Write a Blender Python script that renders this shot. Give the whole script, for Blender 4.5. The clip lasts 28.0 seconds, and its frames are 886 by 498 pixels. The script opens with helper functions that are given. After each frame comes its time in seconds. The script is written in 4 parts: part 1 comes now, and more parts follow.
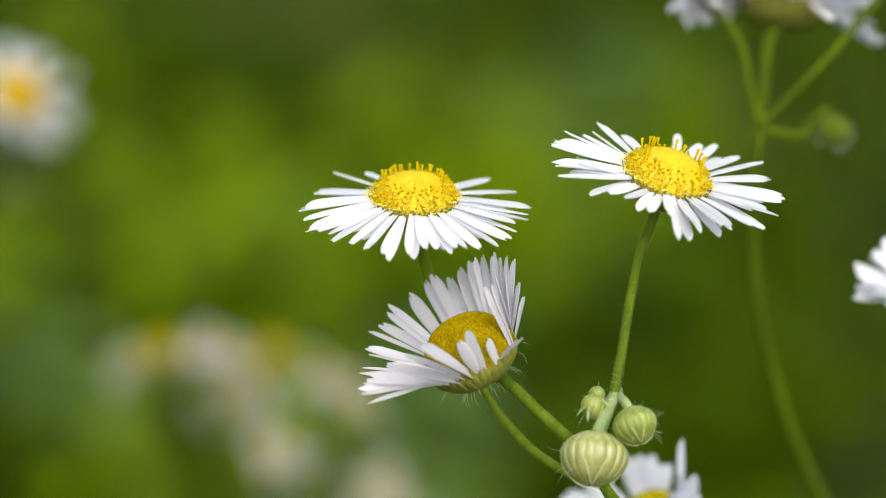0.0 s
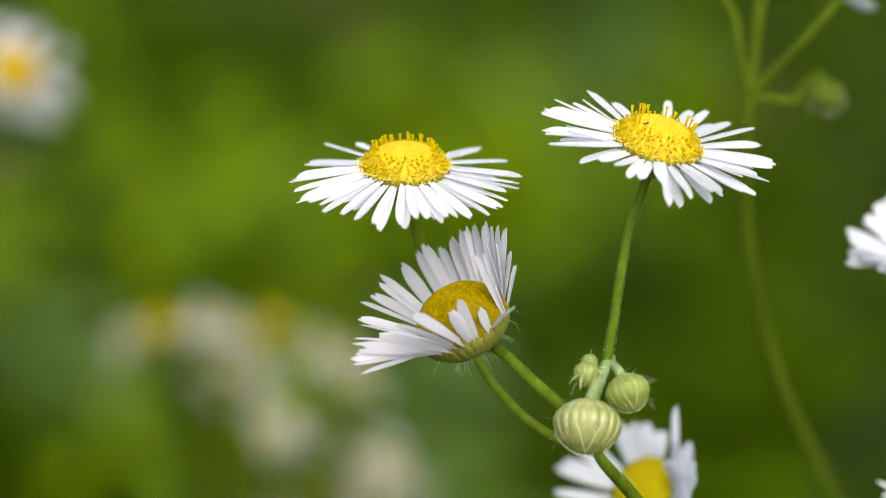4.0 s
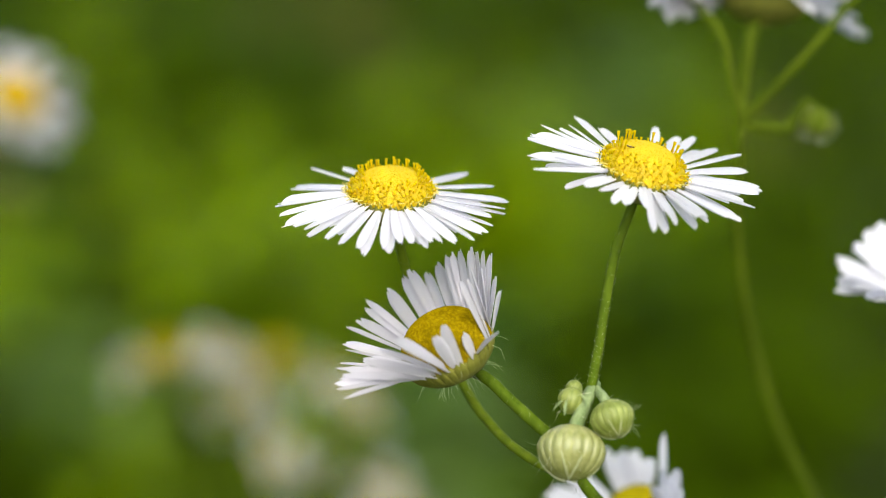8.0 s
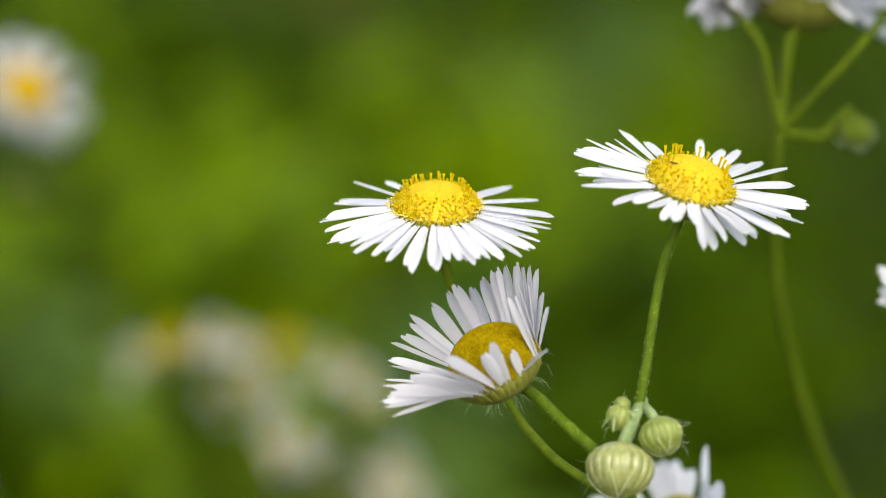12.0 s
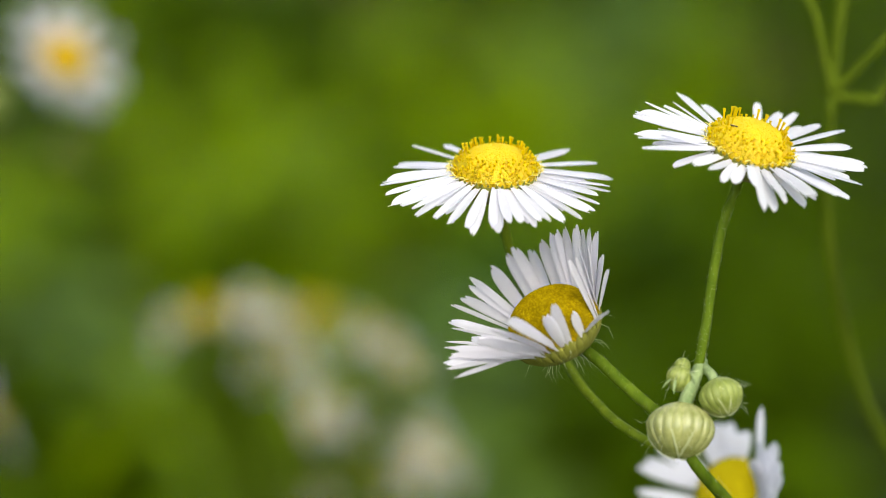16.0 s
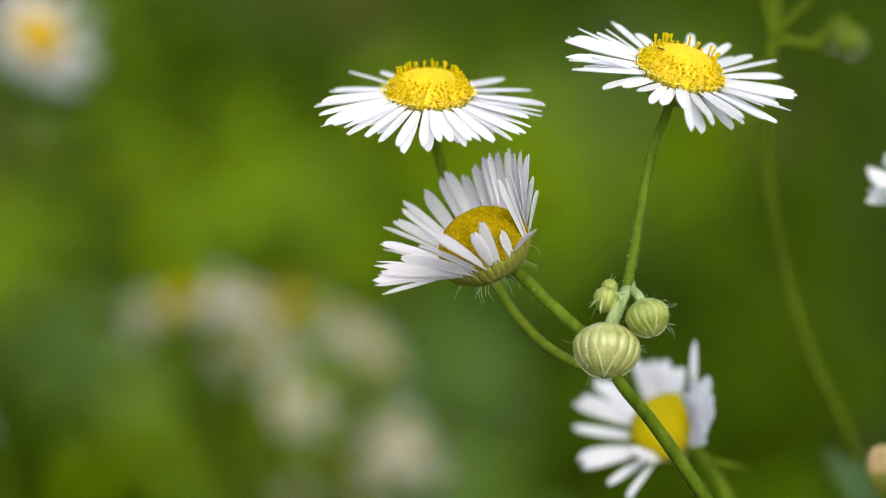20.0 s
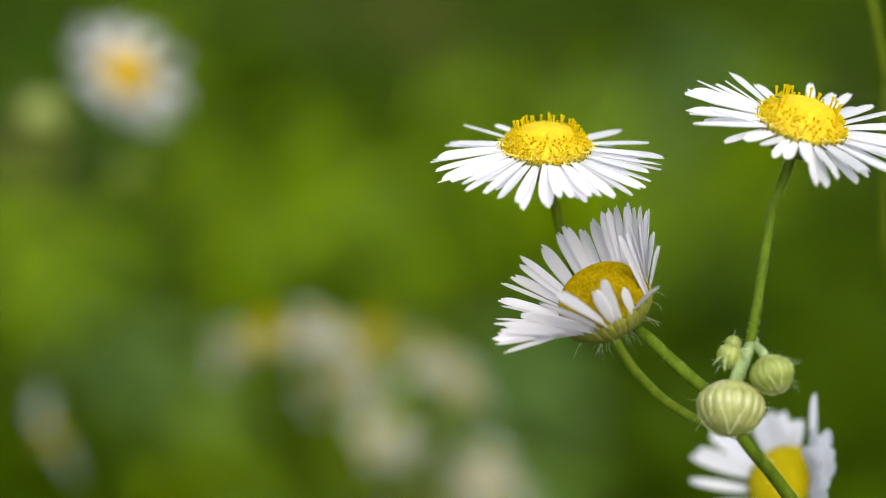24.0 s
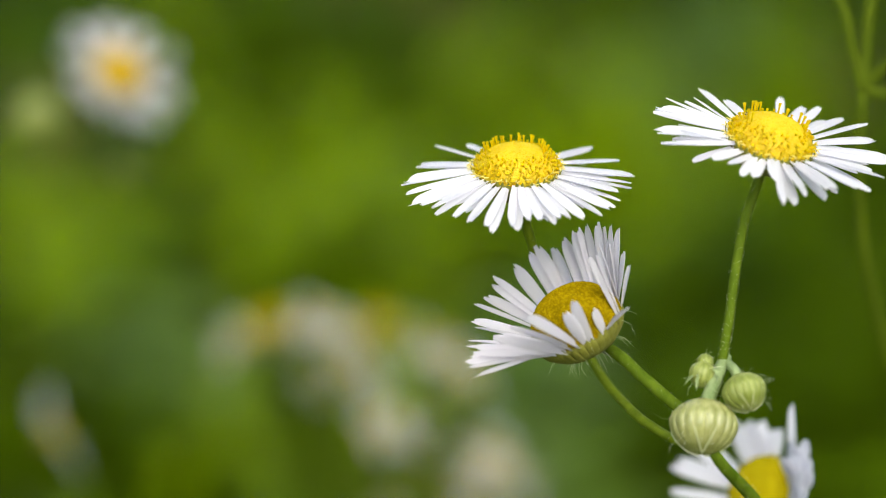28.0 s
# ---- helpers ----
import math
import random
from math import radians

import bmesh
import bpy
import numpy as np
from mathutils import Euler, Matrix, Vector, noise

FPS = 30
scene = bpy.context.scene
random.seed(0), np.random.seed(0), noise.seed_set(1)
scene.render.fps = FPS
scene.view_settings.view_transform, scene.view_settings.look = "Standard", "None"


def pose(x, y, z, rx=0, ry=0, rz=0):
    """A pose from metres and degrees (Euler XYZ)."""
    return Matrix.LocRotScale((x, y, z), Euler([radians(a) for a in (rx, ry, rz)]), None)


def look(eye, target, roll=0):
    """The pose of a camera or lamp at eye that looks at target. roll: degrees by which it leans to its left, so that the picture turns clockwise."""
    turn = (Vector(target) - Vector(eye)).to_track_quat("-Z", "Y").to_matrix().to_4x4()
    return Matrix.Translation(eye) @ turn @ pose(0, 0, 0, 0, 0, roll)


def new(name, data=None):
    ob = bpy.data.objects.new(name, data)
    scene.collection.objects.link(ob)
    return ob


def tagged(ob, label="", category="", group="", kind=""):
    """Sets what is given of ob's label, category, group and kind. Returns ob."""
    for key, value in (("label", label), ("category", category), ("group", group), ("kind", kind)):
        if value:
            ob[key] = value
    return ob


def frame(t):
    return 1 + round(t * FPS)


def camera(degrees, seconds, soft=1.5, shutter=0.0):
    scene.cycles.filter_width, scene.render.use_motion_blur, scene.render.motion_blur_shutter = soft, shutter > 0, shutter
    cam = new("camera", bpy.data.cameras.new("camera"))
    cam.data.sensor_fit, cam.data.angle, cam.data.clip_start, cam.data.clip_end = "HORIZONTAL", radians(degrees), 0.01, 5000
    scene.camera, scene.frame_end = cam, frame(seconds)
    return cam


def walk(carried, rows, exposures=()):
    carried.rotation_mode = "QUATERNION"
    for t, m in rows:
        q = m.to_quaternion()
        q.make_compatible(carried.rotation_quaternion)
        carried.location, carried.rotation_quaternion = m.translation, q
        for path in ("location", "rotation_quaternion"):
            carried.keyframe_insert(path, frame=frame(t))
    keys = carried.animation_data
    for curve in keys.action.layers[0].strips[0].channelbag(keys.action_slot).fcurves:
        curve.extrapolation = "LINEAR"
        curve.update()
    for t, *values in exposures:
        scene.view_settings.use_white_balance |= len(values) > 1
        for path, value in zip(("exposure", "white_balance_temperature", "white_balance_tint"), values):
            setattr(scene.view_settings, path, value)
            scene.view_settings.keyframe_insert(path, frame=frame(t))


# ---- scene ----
cam = camera(18, 28.0, soft=0.9)
cam.data.dof.use_dof = True
cam.data.dof.focus_distance = 0.2445
cam.data.dof.aperture_fstop = 12.6
walk(cam, [
    (0, pose(0.00033, -0.24769, 0.70082, 76.476, -0.701, -0.531)),
    (0.5, pose(0.00122, -0.24914, 0.69998, 76.504, -0.404, -0.554)),
    (1, pose(0.00285, -0.24960, 0.69751, 76.746, -0.655, -0.337)),
    (1.5, pose(0.00563, -0.25012, 0.69673, 76.762, -0.423, -0.059)),
    (2, pose(0.00815, -0.24945, 0.69989, 76.143, 0.458, -0.038)),
    (2.5, pose(0.00790, -0.24988, 0.69966, 76.256, 0.548, 0.091)),
    (3, pose(0.00255, -0.24763, 0.69861, 76.296, -0.420, -0.374)),
    (3.5, pose(0.00126, -0.24778, 0.70043, 75.894, -0.076, -0.659)),
    (5.5, pose(0.00425, -0.24681, 0.70016, 76.293, 0.054, -0.283)),
    (6, pose(0.00500, -0.24587, 0.70306, 75.942, 0.529, -0.140)),
    (6.5, pose(0.00311, -0.24526, 0.70370, 75.884, 0.278, -0.313)),
    (7, pose(0.00163, -0.24529, 0.70375, 75.871, -0.013, -0.500)),
    (7.5, pose(0.00389, -0.24651, 0.70168, 76.257, 0.059, -0.223)),
    (8, pose(0.00465, -0.24745, 0.69966, 76.618, -0.198, -0.108)),
    (8.5, pose(0.00336, -0.24644, 0.70115, 76.421, -0.224, -0.386)),
    (9, pose(0.00297, -0.24473, 0.70614, 75.655, 0.359, -0.475)),
    (9.5, pose(0.00186, -0.24369, 0.70935, 75.262, 0.639, -0.554)),
    (10, pose(0.00091, -0.24470, 0.70836, 75.460, 0.673, -0.575)),
    (10.5, pose(-0.00173, -0.24560, 0.70424, 76.001, -0.135, -0.757)),
    (11, pose(-0.00234, -0.24610, 0.70019, 76.564, -0.767, -0.718)),
    (11.5, pose(-0.00149, -0.24555, 0.70165, 76.275, -0.508, -0.687)),
    (13.5, pose(-0.00384, -0.24488, 0.70678, 75.331, 0.207, -0.602)),
    (14, pose(-0.00540, -0.24506, 0.70671, 75.233, 0.189, -0.628)),
    (14.5, pose(-0.00650, -0.24440, 0.70766, 74.867, 0.357, -0.757)),
    (15, pose(-0.00660, -0.24461, 0.70765, 74.793, 0.302, -0.679)),
    (15.5, pose(-0.00562, -0.24557, 0.70575, 75.064, 0.073, -0.425)),
    (16, pose(-0.00595, -0.24665, 0.70321, 75.323, 0.003, -0.476)),
    (16.5, pose(-0.00768, -0.24832, 0.69823, 75.914, -0.662, -0.638)),
    (17, pose(-0.00780, -0.24957, 0.69330, 76.520, -1.659, -0.609)),
    (17.5, pose(-0.00226, -0.24993, 0.69388, 76.327, -0.949, -0.095)),
    (18, pose(0.00269, -0.24954, 0.69772, 75.575, 0.175, 0.016)),
    (18.5, pose(0.00551, -0.24916, 0.69856, 75.451, 0.285, 0.242)),
    (19, pose(0.00600, -0.25010, 0.69649, 75.813, -0.070, 0.434)),
    (19.5, pose(0.00276, -0.25115, 0.69504, 75.984, -0.196, 0.009)),
    (20, pose(0.00109, -0.25159, 0.69237, 76.443, -0.708, -0.065)),
    (20.5, pose(0.00111, -0.25110, 0.69319, 76.462, -0.920, -0.016)),
    (22.5, pose(0.00504, -0.24866, 0.69834, 75.940, 0.992, 1.194)),
    (23, pose(-0.00017, -0.24843, 0.69629, 76.372, 0.462, 0.981)),
    (23.5, pose(-0.00385, -0.24875, 0.69354, 76.865, -0.504, 1.034)),
    (24, pose(-0.00419, -0.24763, 0.69553, 76.653, 0.007, 1.002)),
    (24.5, pose(-0.00379, -0.24604, 0.70019, 75.952, 0.852, 0.827)),
    (25, pose(-0.00357, -0.24567, 0.70018, 76.068, 0.302, 0.987)),
    (25.5, pose(-0.00154, -0.24593, 0.69952, 76.112, 0.499, 1.257)),
    (26, pose(-0.00012, -0.24777, 0.69708, 76.338, 0.844, 1.386)),
    (26.5, pose(-0.00289, -0.24916, 0.69299, 76.899, -0.303, 1.106)),
    (27, pose(-0.00230, -0.24932, 0.69256, 77.035, -0.397, 1.344)),
    (27.5, pose(-0.00035, -0.24840, 0.69777, 76.263, 0.844, 1.309)),
    (28, pose(0.00049, -0.24684, 0.70118, 75.781, 1.227, 1.223)),
], exposures=[(0, 0.93, 6650, 0), (28, 0.93, 6650, 0)])

# ---- daylight: bright, softly veiled summer sky, light from high up ----
world = bpy.data.worlds.new("world")
scene.world = world
world.use_nodes = True
sky = world.node_tree.nodes.new("ShaderNodeTexSky")
sky.sky_type, sky.sun_disc = "NISHITA", False
sky.air_density, sky.dust_density, sky.ozone_density = 0.7, 4.0, 0.6
sky.sun_elevation, sky.sun_rotation = radians(46), radians(170)
back = world.node_tree.nodes["Background"]
back.inputs[1].default_value = 0.15
world.node_tree.links.new(sky.outputs[0], back.inputs[0])
sun = new("sun", bpy.data.lights.new("sun", "SUN"))
sun.data.energy, sun.data.angle, sun.data.color = 1.3, radians(90), (1.0, 0.97, 0.91)
sun.matrix_basis = look((0.12, -0.68, 0.72), (0, 0, 0))


# ---- materials ----
def mat_base(name):
    m = bpy.data.materials.new(name)
    m.use_nodes = True
    nt = m.node_tree
    return m, nt, nt.nodes["Principled BSDF"], nt.nodes["Material Output"]


def plant_mat(name, a, b, rough=0.5, scale=300.0, stretch=(1, 1, 1), thin=0.0, random_by="", spread=0.25, bump=0.15, spec=0.4, glow=0.0):
    """Two mottled tones with fine grain; thin lets light through, glow is how far it spreads inside; random_by varies the tone from piece to piece."""
    m, nt, p, out = mat_base(name)
    N, L = nt.nodes.new, nt.links.new
    tc, mp = N("ShaderNodeTexCoord"), N("ShaderNodeMapping")
    mp.inputs["Scale"].default_value = stretch
    L(tc.outputs["Object"], mp.inputs[0])
    n1, n2 = N("ShaderNodeTexNoise"), N("ShaderNodeTexNoise")
    n1.inputs["Scale"].default_value, n2.inputs["Scale"].default_value = scale, scale * 7
    n1.inputs["Detail"].default_value = 4
    L(mp.outputs[0], n1.inputs["Vector"]), L(mp.outputs[0], n2.inputs["Vector"])
    add = N("ShaderNodeMath")
    add.operation = "MULTIPLY_ADD"
    add.inputs[1].default_value = 0.35
    L(n2.outputs[0], add.inputs[0]), L(n1.outputs[0], add.inputs[2])
    ramp = N("ShaderNodeValToRGB")
    ramp.color_ramp.elements[0].position, ramp.color_ramp.elements[1].position = 0.45, 0.85
    ramp.color_ramp.elements[0].color, ramp.color_ramp.elements[1].color = (*a, 1), (*b, 1)
    L(add.outputs[0], ramp.inputs[0])
    colour = ramp.outputs[0]
    if random_by:
        src = N("ShaderNodeNewGeometry").outputs["Random Per Island"] if random_by == "island" else N("ShaderNodeObjectInfo").outputs["Random"]
        span = N("ShaderNodeMapRange")
        span.inputs["To Min"].default_value, span.inputs["To Max"].default_value = 1 - spread, 1 + spread
        L(src, span.inputs[0])
        hsv = N("ShaderNodeHueSaturation")
        L(span.outputs[0], hsv.inputs["Value"]), L(colour, hsv.inputs["Color"])
        colour = hsv.outputs[0]
    L(colour, p.inputs["Base Color"])
    p.inputs["Roughness"].default_value = rough
    p.inputs["Specular IOR Level"].default_value = spec
    if glow:
        p.inputs["Subsurface Weight"].default_value = 0.75
        p.inputs["Subsurface Radius"].default_value = (1.0, 0.75, 0.2)
        p.inputs["Subsurface Scale"].default_value = glow
    bp = N("ShaderNodeBump")
    bp.inputs["Strength"].default_value, bp.inputs["Distance"].default_value = bump, 0.0003
    L(n2.outputs[0], bp.inputs["Height"]), L(bp.outputs[0], p.inputs["Normal"])
    if thin:
        tr, mix = N("ShaderNodeBsdfTranslucent"), N("ShaderNodeMixShader")
        L(colour, tr.inputs[0])
        mix.inputs[0].default_value = thin
        L(p.outputs[0], mix.inputs[1]), L(tr.outputs[0], mix.inputs[2]), L(mix.outputs[0], out.inputs[0])
    return m


M_PETAL = plant_mat("white_petal", (0.83, 0.825, 0.89), (0.91, 0.91, 0.95), 0.6, 260, (0.25, 3, 3), 0.62, "object", 0.06, 0.25)
M_PETAL_AGED = plant_mat("lilac_white_petal", (0.74, 0.725, 0.79), (0.83, 0.815, 0.865), 0.6, 260, (0.25, 3, 3), 0.58, "object", 0.11, 0.4)
M_DISC = plant_mat("yellow_disc", (0.66, 0.448, 0.004), (0.72, 0.497, 0.006), 0.6, 900, bump=0.4, glow=0.0010)
# ochre of its own, darkened further to stand for shade inside the flower
M_DISC_OCHRE_SHADED = plant_mat("shaded_ochre_disc", (0.149, 0.102, 0.00192), (0.206, 0.142, 0.00288), 0.8, 900, bump=0.4, spec=0.0)
M_FLORET = plant_mat("yellow_floret", (0.65, 0.440, 0.003), (0.75, 0.515, 0.005), 0.5, 900, thin=0.25, random_by="island", spread=0.05, spec=0.12, glow=0.0012)
M_FLORET_OPEN = plant_mat("open_yellow_floret", (0.75, 0.53, 0.004), (0.85, 0.615, 0.008), 0.5, 900, thin=0.45, random_by="object", spread=0.07, spec=0.12, glow=0.0008)
# closed ochre florets, their tone lowered likewise to paint shade
M_OCHRE_SHADED = plant_mat("shaded_ochre_floret", (0.172, 0.119, 0.00192), (0.268, 0.19, 0.00383), 0.9, 900, spec=0.0, random_by="island", spread=0.19)
M_ORANGE = plant_mat("orange_floret", (0.345, 0.225, 0.00288), (0.422, 0.288, 0.00383), 0.8, 900, random_by="island", spread=0.15, spec=0.05)
M_LEMON = plant_mat("lemon_floret", (0.259, 0.206, 0.00192), (0.335, 0.273, 0.00383), 0.8, 900, random_by="island", spread=0.15, spec=0.05)
M_STYLE = plant_mat("yellow_style", (0.80, 0.64, 0.12), (0.85, 0.72, 0.22), 0.5, 900)
M_STEM = plant_mat("green_stem", (0.050, 0.090, 0.004), (0.120, 0.180, 0.012), 0.65, 700, (1, 1, 0.12), thin=0.3, bump=0.4, spec=0.06)
M_STEM_PALE = plant_mat("pale_green_stalk", (0.11, 0.165, 0.055), (0.23, 0.29, 0.13), 0.55, 900, (1, 1, 0.08), bump=0.6, spec=0.2)
M_STEM_LIGHT = plant_mat("yellow_green_stalk", (0.105, 0.155, 0.006), (0.190, 0.255, 0.014), 0.6, 700, (1, 1, 0.12), thin=0.3, bump=0.4, spec=0.1)
M_STEM_DULL = plant_mat("dull_green_stem", (0.0428, 0.0673, 0.00306), (0.0816, 0.115, 0.00612), 0.7, 700, (1, 1, 0.12), bump=0.4, spec=0.05)
M_CUP = plant_mat("green_involucre", (0.125, 0.130, 0.016), (0.215, 0.210, 0.04), 0.6, 900, bump=0.4, random_by="object", spread=0.10, spec=0.2)
M_BUD = plant_mat("pale_green_bract", (0.168, 0.189, 0.0367), (0.352, 0.357, 0.143), 0.22, 500, (3, 3, 0.4), 0.1, "object", 0.08, 0.25, spec=0.8)
M_BUD_GREEN = plant_mat("young_green_bract", (0.115, 0.153, 0.0192), (0.268, 0.307, 0.0767), 0.36, 500, (3, 3, 0.4), 0.1, "object", 0.12, 0.25)
M_BUD_TIP = plant_mat("white_bract_edge", (0.38, 0.41, 0.20), (0.50, 0.52, 0.30), 0.45, 800)
M_HAIR = plant_mat("white_hair", (0.70, 0.74, 0.55), (0.80, 0.82, 0.66), 0.4, 900, thin=0.4)
M_BROWN = plant_mat("withered_brown", (0.288, 0.192, 0.0863), (0.441, 0.326, 0.182), 0.7, 700, random_by="island", spread=0.25)
M_LEAF = plant_mat("green_leaf", (0.0431, 0.0815, 0.0288), (0.0767, 0.129, 0.0527), 0.5, 90, thin=0.3, random_by="island", spread=0.35, spec=0.02)
# two brighter greens: sunlight on the leaf clumps is put into their colour
M_LEAF_LIT = plant_mat("lit_green_leaf", (0.0671, 0.126, 0.000288), (0.115, 0.188, 0.000575), 0.45, 40, thin=0.35, random_by="island", spread=0.3, spec=0.02)
M_LEAF_SUNLIT = plant_mat("sunlit_yellow_green_leaf", (0.144, 0.235, 0.000575), (0.216, 0.321, 0.000958), 0.40, 40, thin=0.35, random_by="island", spread=0.25, spec=0.15)
M_LEAF_PALE = plant_mat("pale_green_leaf", (0.0863, 0.153, 0.0172), (0.134, 0.216, 0.0335), 0.32, 40, thin=0.3, random_by="island", spread=0.25, spec=0.4)
# dark green that paints the shaded gaps between lit clumps
M_LEAF_SHADED = plant_mat("shaded_green_leaf", (0.0282, 0.0532, 0.000313), (0.0501, 0.0876, 0.000626), 0.5, 40, thin=0.25, random_by="island", spread=0.35, spec=0.02)
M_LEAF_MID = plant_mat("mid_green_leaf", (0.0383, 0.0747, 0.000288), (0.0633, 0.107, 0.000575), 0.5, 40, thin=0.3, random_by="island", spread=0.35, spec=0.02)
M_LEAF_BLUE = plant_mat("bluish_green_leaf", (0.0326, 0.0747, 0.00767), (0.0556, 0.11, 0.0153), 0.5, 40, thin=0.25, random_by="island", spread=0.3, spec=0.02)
M_DRY = plant_mat("dry_brown_stalk", (0.0633, 0.0594, 0.00767), (0.101, 0.0939, 0.0153), 0.8, 40, random_by="island", spread=0.35)
M_GROUND = plant_mat("mossy_soil", (0.0153, 0.0259, 0.00288), (0.0259, 0.0422, 0.00383), 0.9, 6, bump=0.6)


# ---- mesh helpers ----
def mesh_of(name, verts, faces, mat, smooth=True):
    me = bpy.data.meshes.new(name)
    me.from_pydata([tuple(v) for v in verts], [], faces)
    me.materials.append(mat)
    if smooth:
        me.polygons.foreach_set("use_smooth", [True] * len(me.polygons))
    me.update()
    return me


def part(name, me, parent, label="", basis=None, kind=""):
    ob = new(name, me)
    ob.parent = parent
    if basis is not None:
        ob.matrix_basis = basis
    return tagged(ob, label, kind=kind)


def thing(name, at, label, category, group="", kind=""):
    ob = new(name)
    ob.location = at
    ob.empty_display_size = 0.02
    return tagged(ob, label, category, group, kind)


def smooth_line(points, step=6):
    """A curve through the points, with tangents by the length of each span."""
    p = [Vector(q) for q in points]
    n = len(p)
    t = [0.0]
    for i in range(1, n):
        t.append(t[-1] + max((p[i] - p[i - 1]).length, 1e-6))
    m = []
    for i in range(n):
        if 0 < i < n - 1:
            d0, d1 = t[i] - t[i - 1], t[i + 1] - t[i]
            m.append(((p[i] - p[i - 1]) / d0 * d1 + (p[i + 1] - p[i]) / d1 * d0) / (d0 + d1))
        else:
            a, c = (0, 1) if i == 0 else (n - 2, n - 1)
            m.append((p[c] - p[a]) / (t[c] - t[a]))
    out = []
    for i in range(n - 1):
        dt = t[i + 1] - t[i]
        for k in range(step):
            u = k / step
            out.append(p[i] * (2 * u ** 3 - 3 * u * u + 1) + m[i] * dt * (u ** 3 - 2 * u * u + u) + p[i + 1] * (3 * u * u - 2 * u ** 3) + m[i + 1] * dt * (u ** 3 - u * u))
    return out + [p[-1]]


class Soup:
    """Vertices and faces of one mesh."""

    def __init__(self):
        self.v, self.f = [], []

    def tube(self, line, radii, sides=8, ridge=0.0, cap=True):
        n, up = len(line), Vector((0.31, 0.77, 0.55))
        base = len(self.v)
        for i, q in enumerate(line):
            d = (line[min(i + 1, n - 1)] - line[max(i - 1, 0)]).normalized()
            x = d.cross(up).normalized()
            y = d.cross(x)
            r = radii[0] + (radii[1] - radii[0]) * i / (n - 1) if len(radii) == 2 else radii[i]
            for k in range(sides):
                a = 2 * math.pi * k / sides
                rr = r * (1 + ridge * (k % 2))
                self.v.append(q + x * (math.cos(a) * rr) + y * (math.sin(a) * rr))
        for i in range(n - 1):
            for k in range(sides):
                a, b = base + i * sides + k, base + i * sides + (k + 1) % sides
                self.f.append((a, b, b + sides, a + sides))
        if cap:
            self.f.append(tuple(base + (n - 1) * sides + k for k in range(sides)))
            self.f.append(tuple(base + k for k in reversed(range(sides))))
        return self

    def lathe(self, profile, sides=24, wave=0.0, lobes=0):
        base = len(self.v)
        for r, z in profile:
            for k in range(sides):
                a = 2 * math.pi * k / sides
                rr = r * (1 + wave * math.cos(lobes * a))
                self.v.append(Vector((rr * math.cos(a), rr * math.sin(a), z)))
        for i in range(len(profile) - 1):
            for k in range(sides):
                a, b = base + i * sides + k, base + i * sides + (k + 1) % sides
                self.f.append((a, b, b + sides, a + sides))
        self.f.append(tuple(base + (len(profile) - 1) * sides + k for k in range(sides)))
        self.f.append(tuple(base + k for k in reversed(range(sides))))
        return self

    def grid(self, rows):
        base, w = len(self.v), len(rows[0])
        for r in rows:
            self.v.extend(r)
        for i in range(len(rows) - 1):
            for k in range(w - 1):
                a = base + i * w + k
                self.f.append((a, a + 1, a + w + 1, a + w))
        return self

    def closed_sheet(self, rows, thick):
        """A sheet with two sides and a rim."""
        top = [[q.copy() for q in r] for r in rows]
        low = [[q - Vector((0, 0, thick)) for q in reversed(r)] for r in rows]
        return self.grid([t + l + [t[0]] for t, l in zip(top, low)])

    def moved(self, m, other):
        base = len(self.v)
        self.v.extend(m @ q for q in other.v)
        self.f.extend(tuple(base + i for i in f) for f in other.f)
        return self

    def mesh(self, name, mat):
        return mesh_of(name, self.v, self.f, mat)


def axis_frame(at, axis, spin=0.0):
    """A pose at a point with z along axis and x as near to east as can be."""
    z = Vector(axis).normalized()
    x = (Vector((1, 0, 0)) - z * z.x).normalized()
    y = z.cross(x)
    m = Matrix((x, y, z)).transposed().to_4x4()
    return Matrix.Translation(at) @ m @ pose(0, 0, 0, 0, 0, spin)


# ---- ray florets: narrow straps, 1 unit long along x ----
def petal_soup(rng, bend, cup, twist, bow, base_w=0.46):
    """Widest past the middle, drawn in to a blunt tip with two or three small teeth."""
    rows, steps = [], (0, 0.15, 0.32, 0.50, 0.66, 0.78, 0.87, 0.94, 0.98, 1.0)
    n, widest, end = len(steps), rng.uniform(0.5, 0.72), rng.uniform(0.26, 0.52)
    teeth = [rng.uniform(0.0, 0.045) for _ in range(5)]
    teeth[rng.choice((1, 2, 3))] += rng.uniform(0.02, 0.07)
    lean = rng.uniform(-0.03, 0.03)
    for i, t in enumerate(steps):
        if t < widest:
            w = base_w + (1 - base_w) * math.sin(t / widest * math.pi / 2)
        else:
            q = (t - widest) / (1 - widest)
            w = 1 - (1 - end) * q ** 2.8
        row = []
        for k in range(5):
            u = (k - 2) / 2
            x = t - (teeth[k] + lean * u + 0.02 * abs(u)) * max(0.0, (t - 0.78) / 0.22)
            y = u * w * 0.5 + bow * (t * t - 0.35 * t)
            z = bend * t * t + cup * (u * u) * w * 0.5 - 0.06 * (k % 2)
            a = twist * t
            row.append(Vector((x, y * math.cos(a), z + y * math.sin(a))))
        rows.append(row)
    return rows


PETALS = {}
rng_petal = random.Random(5)
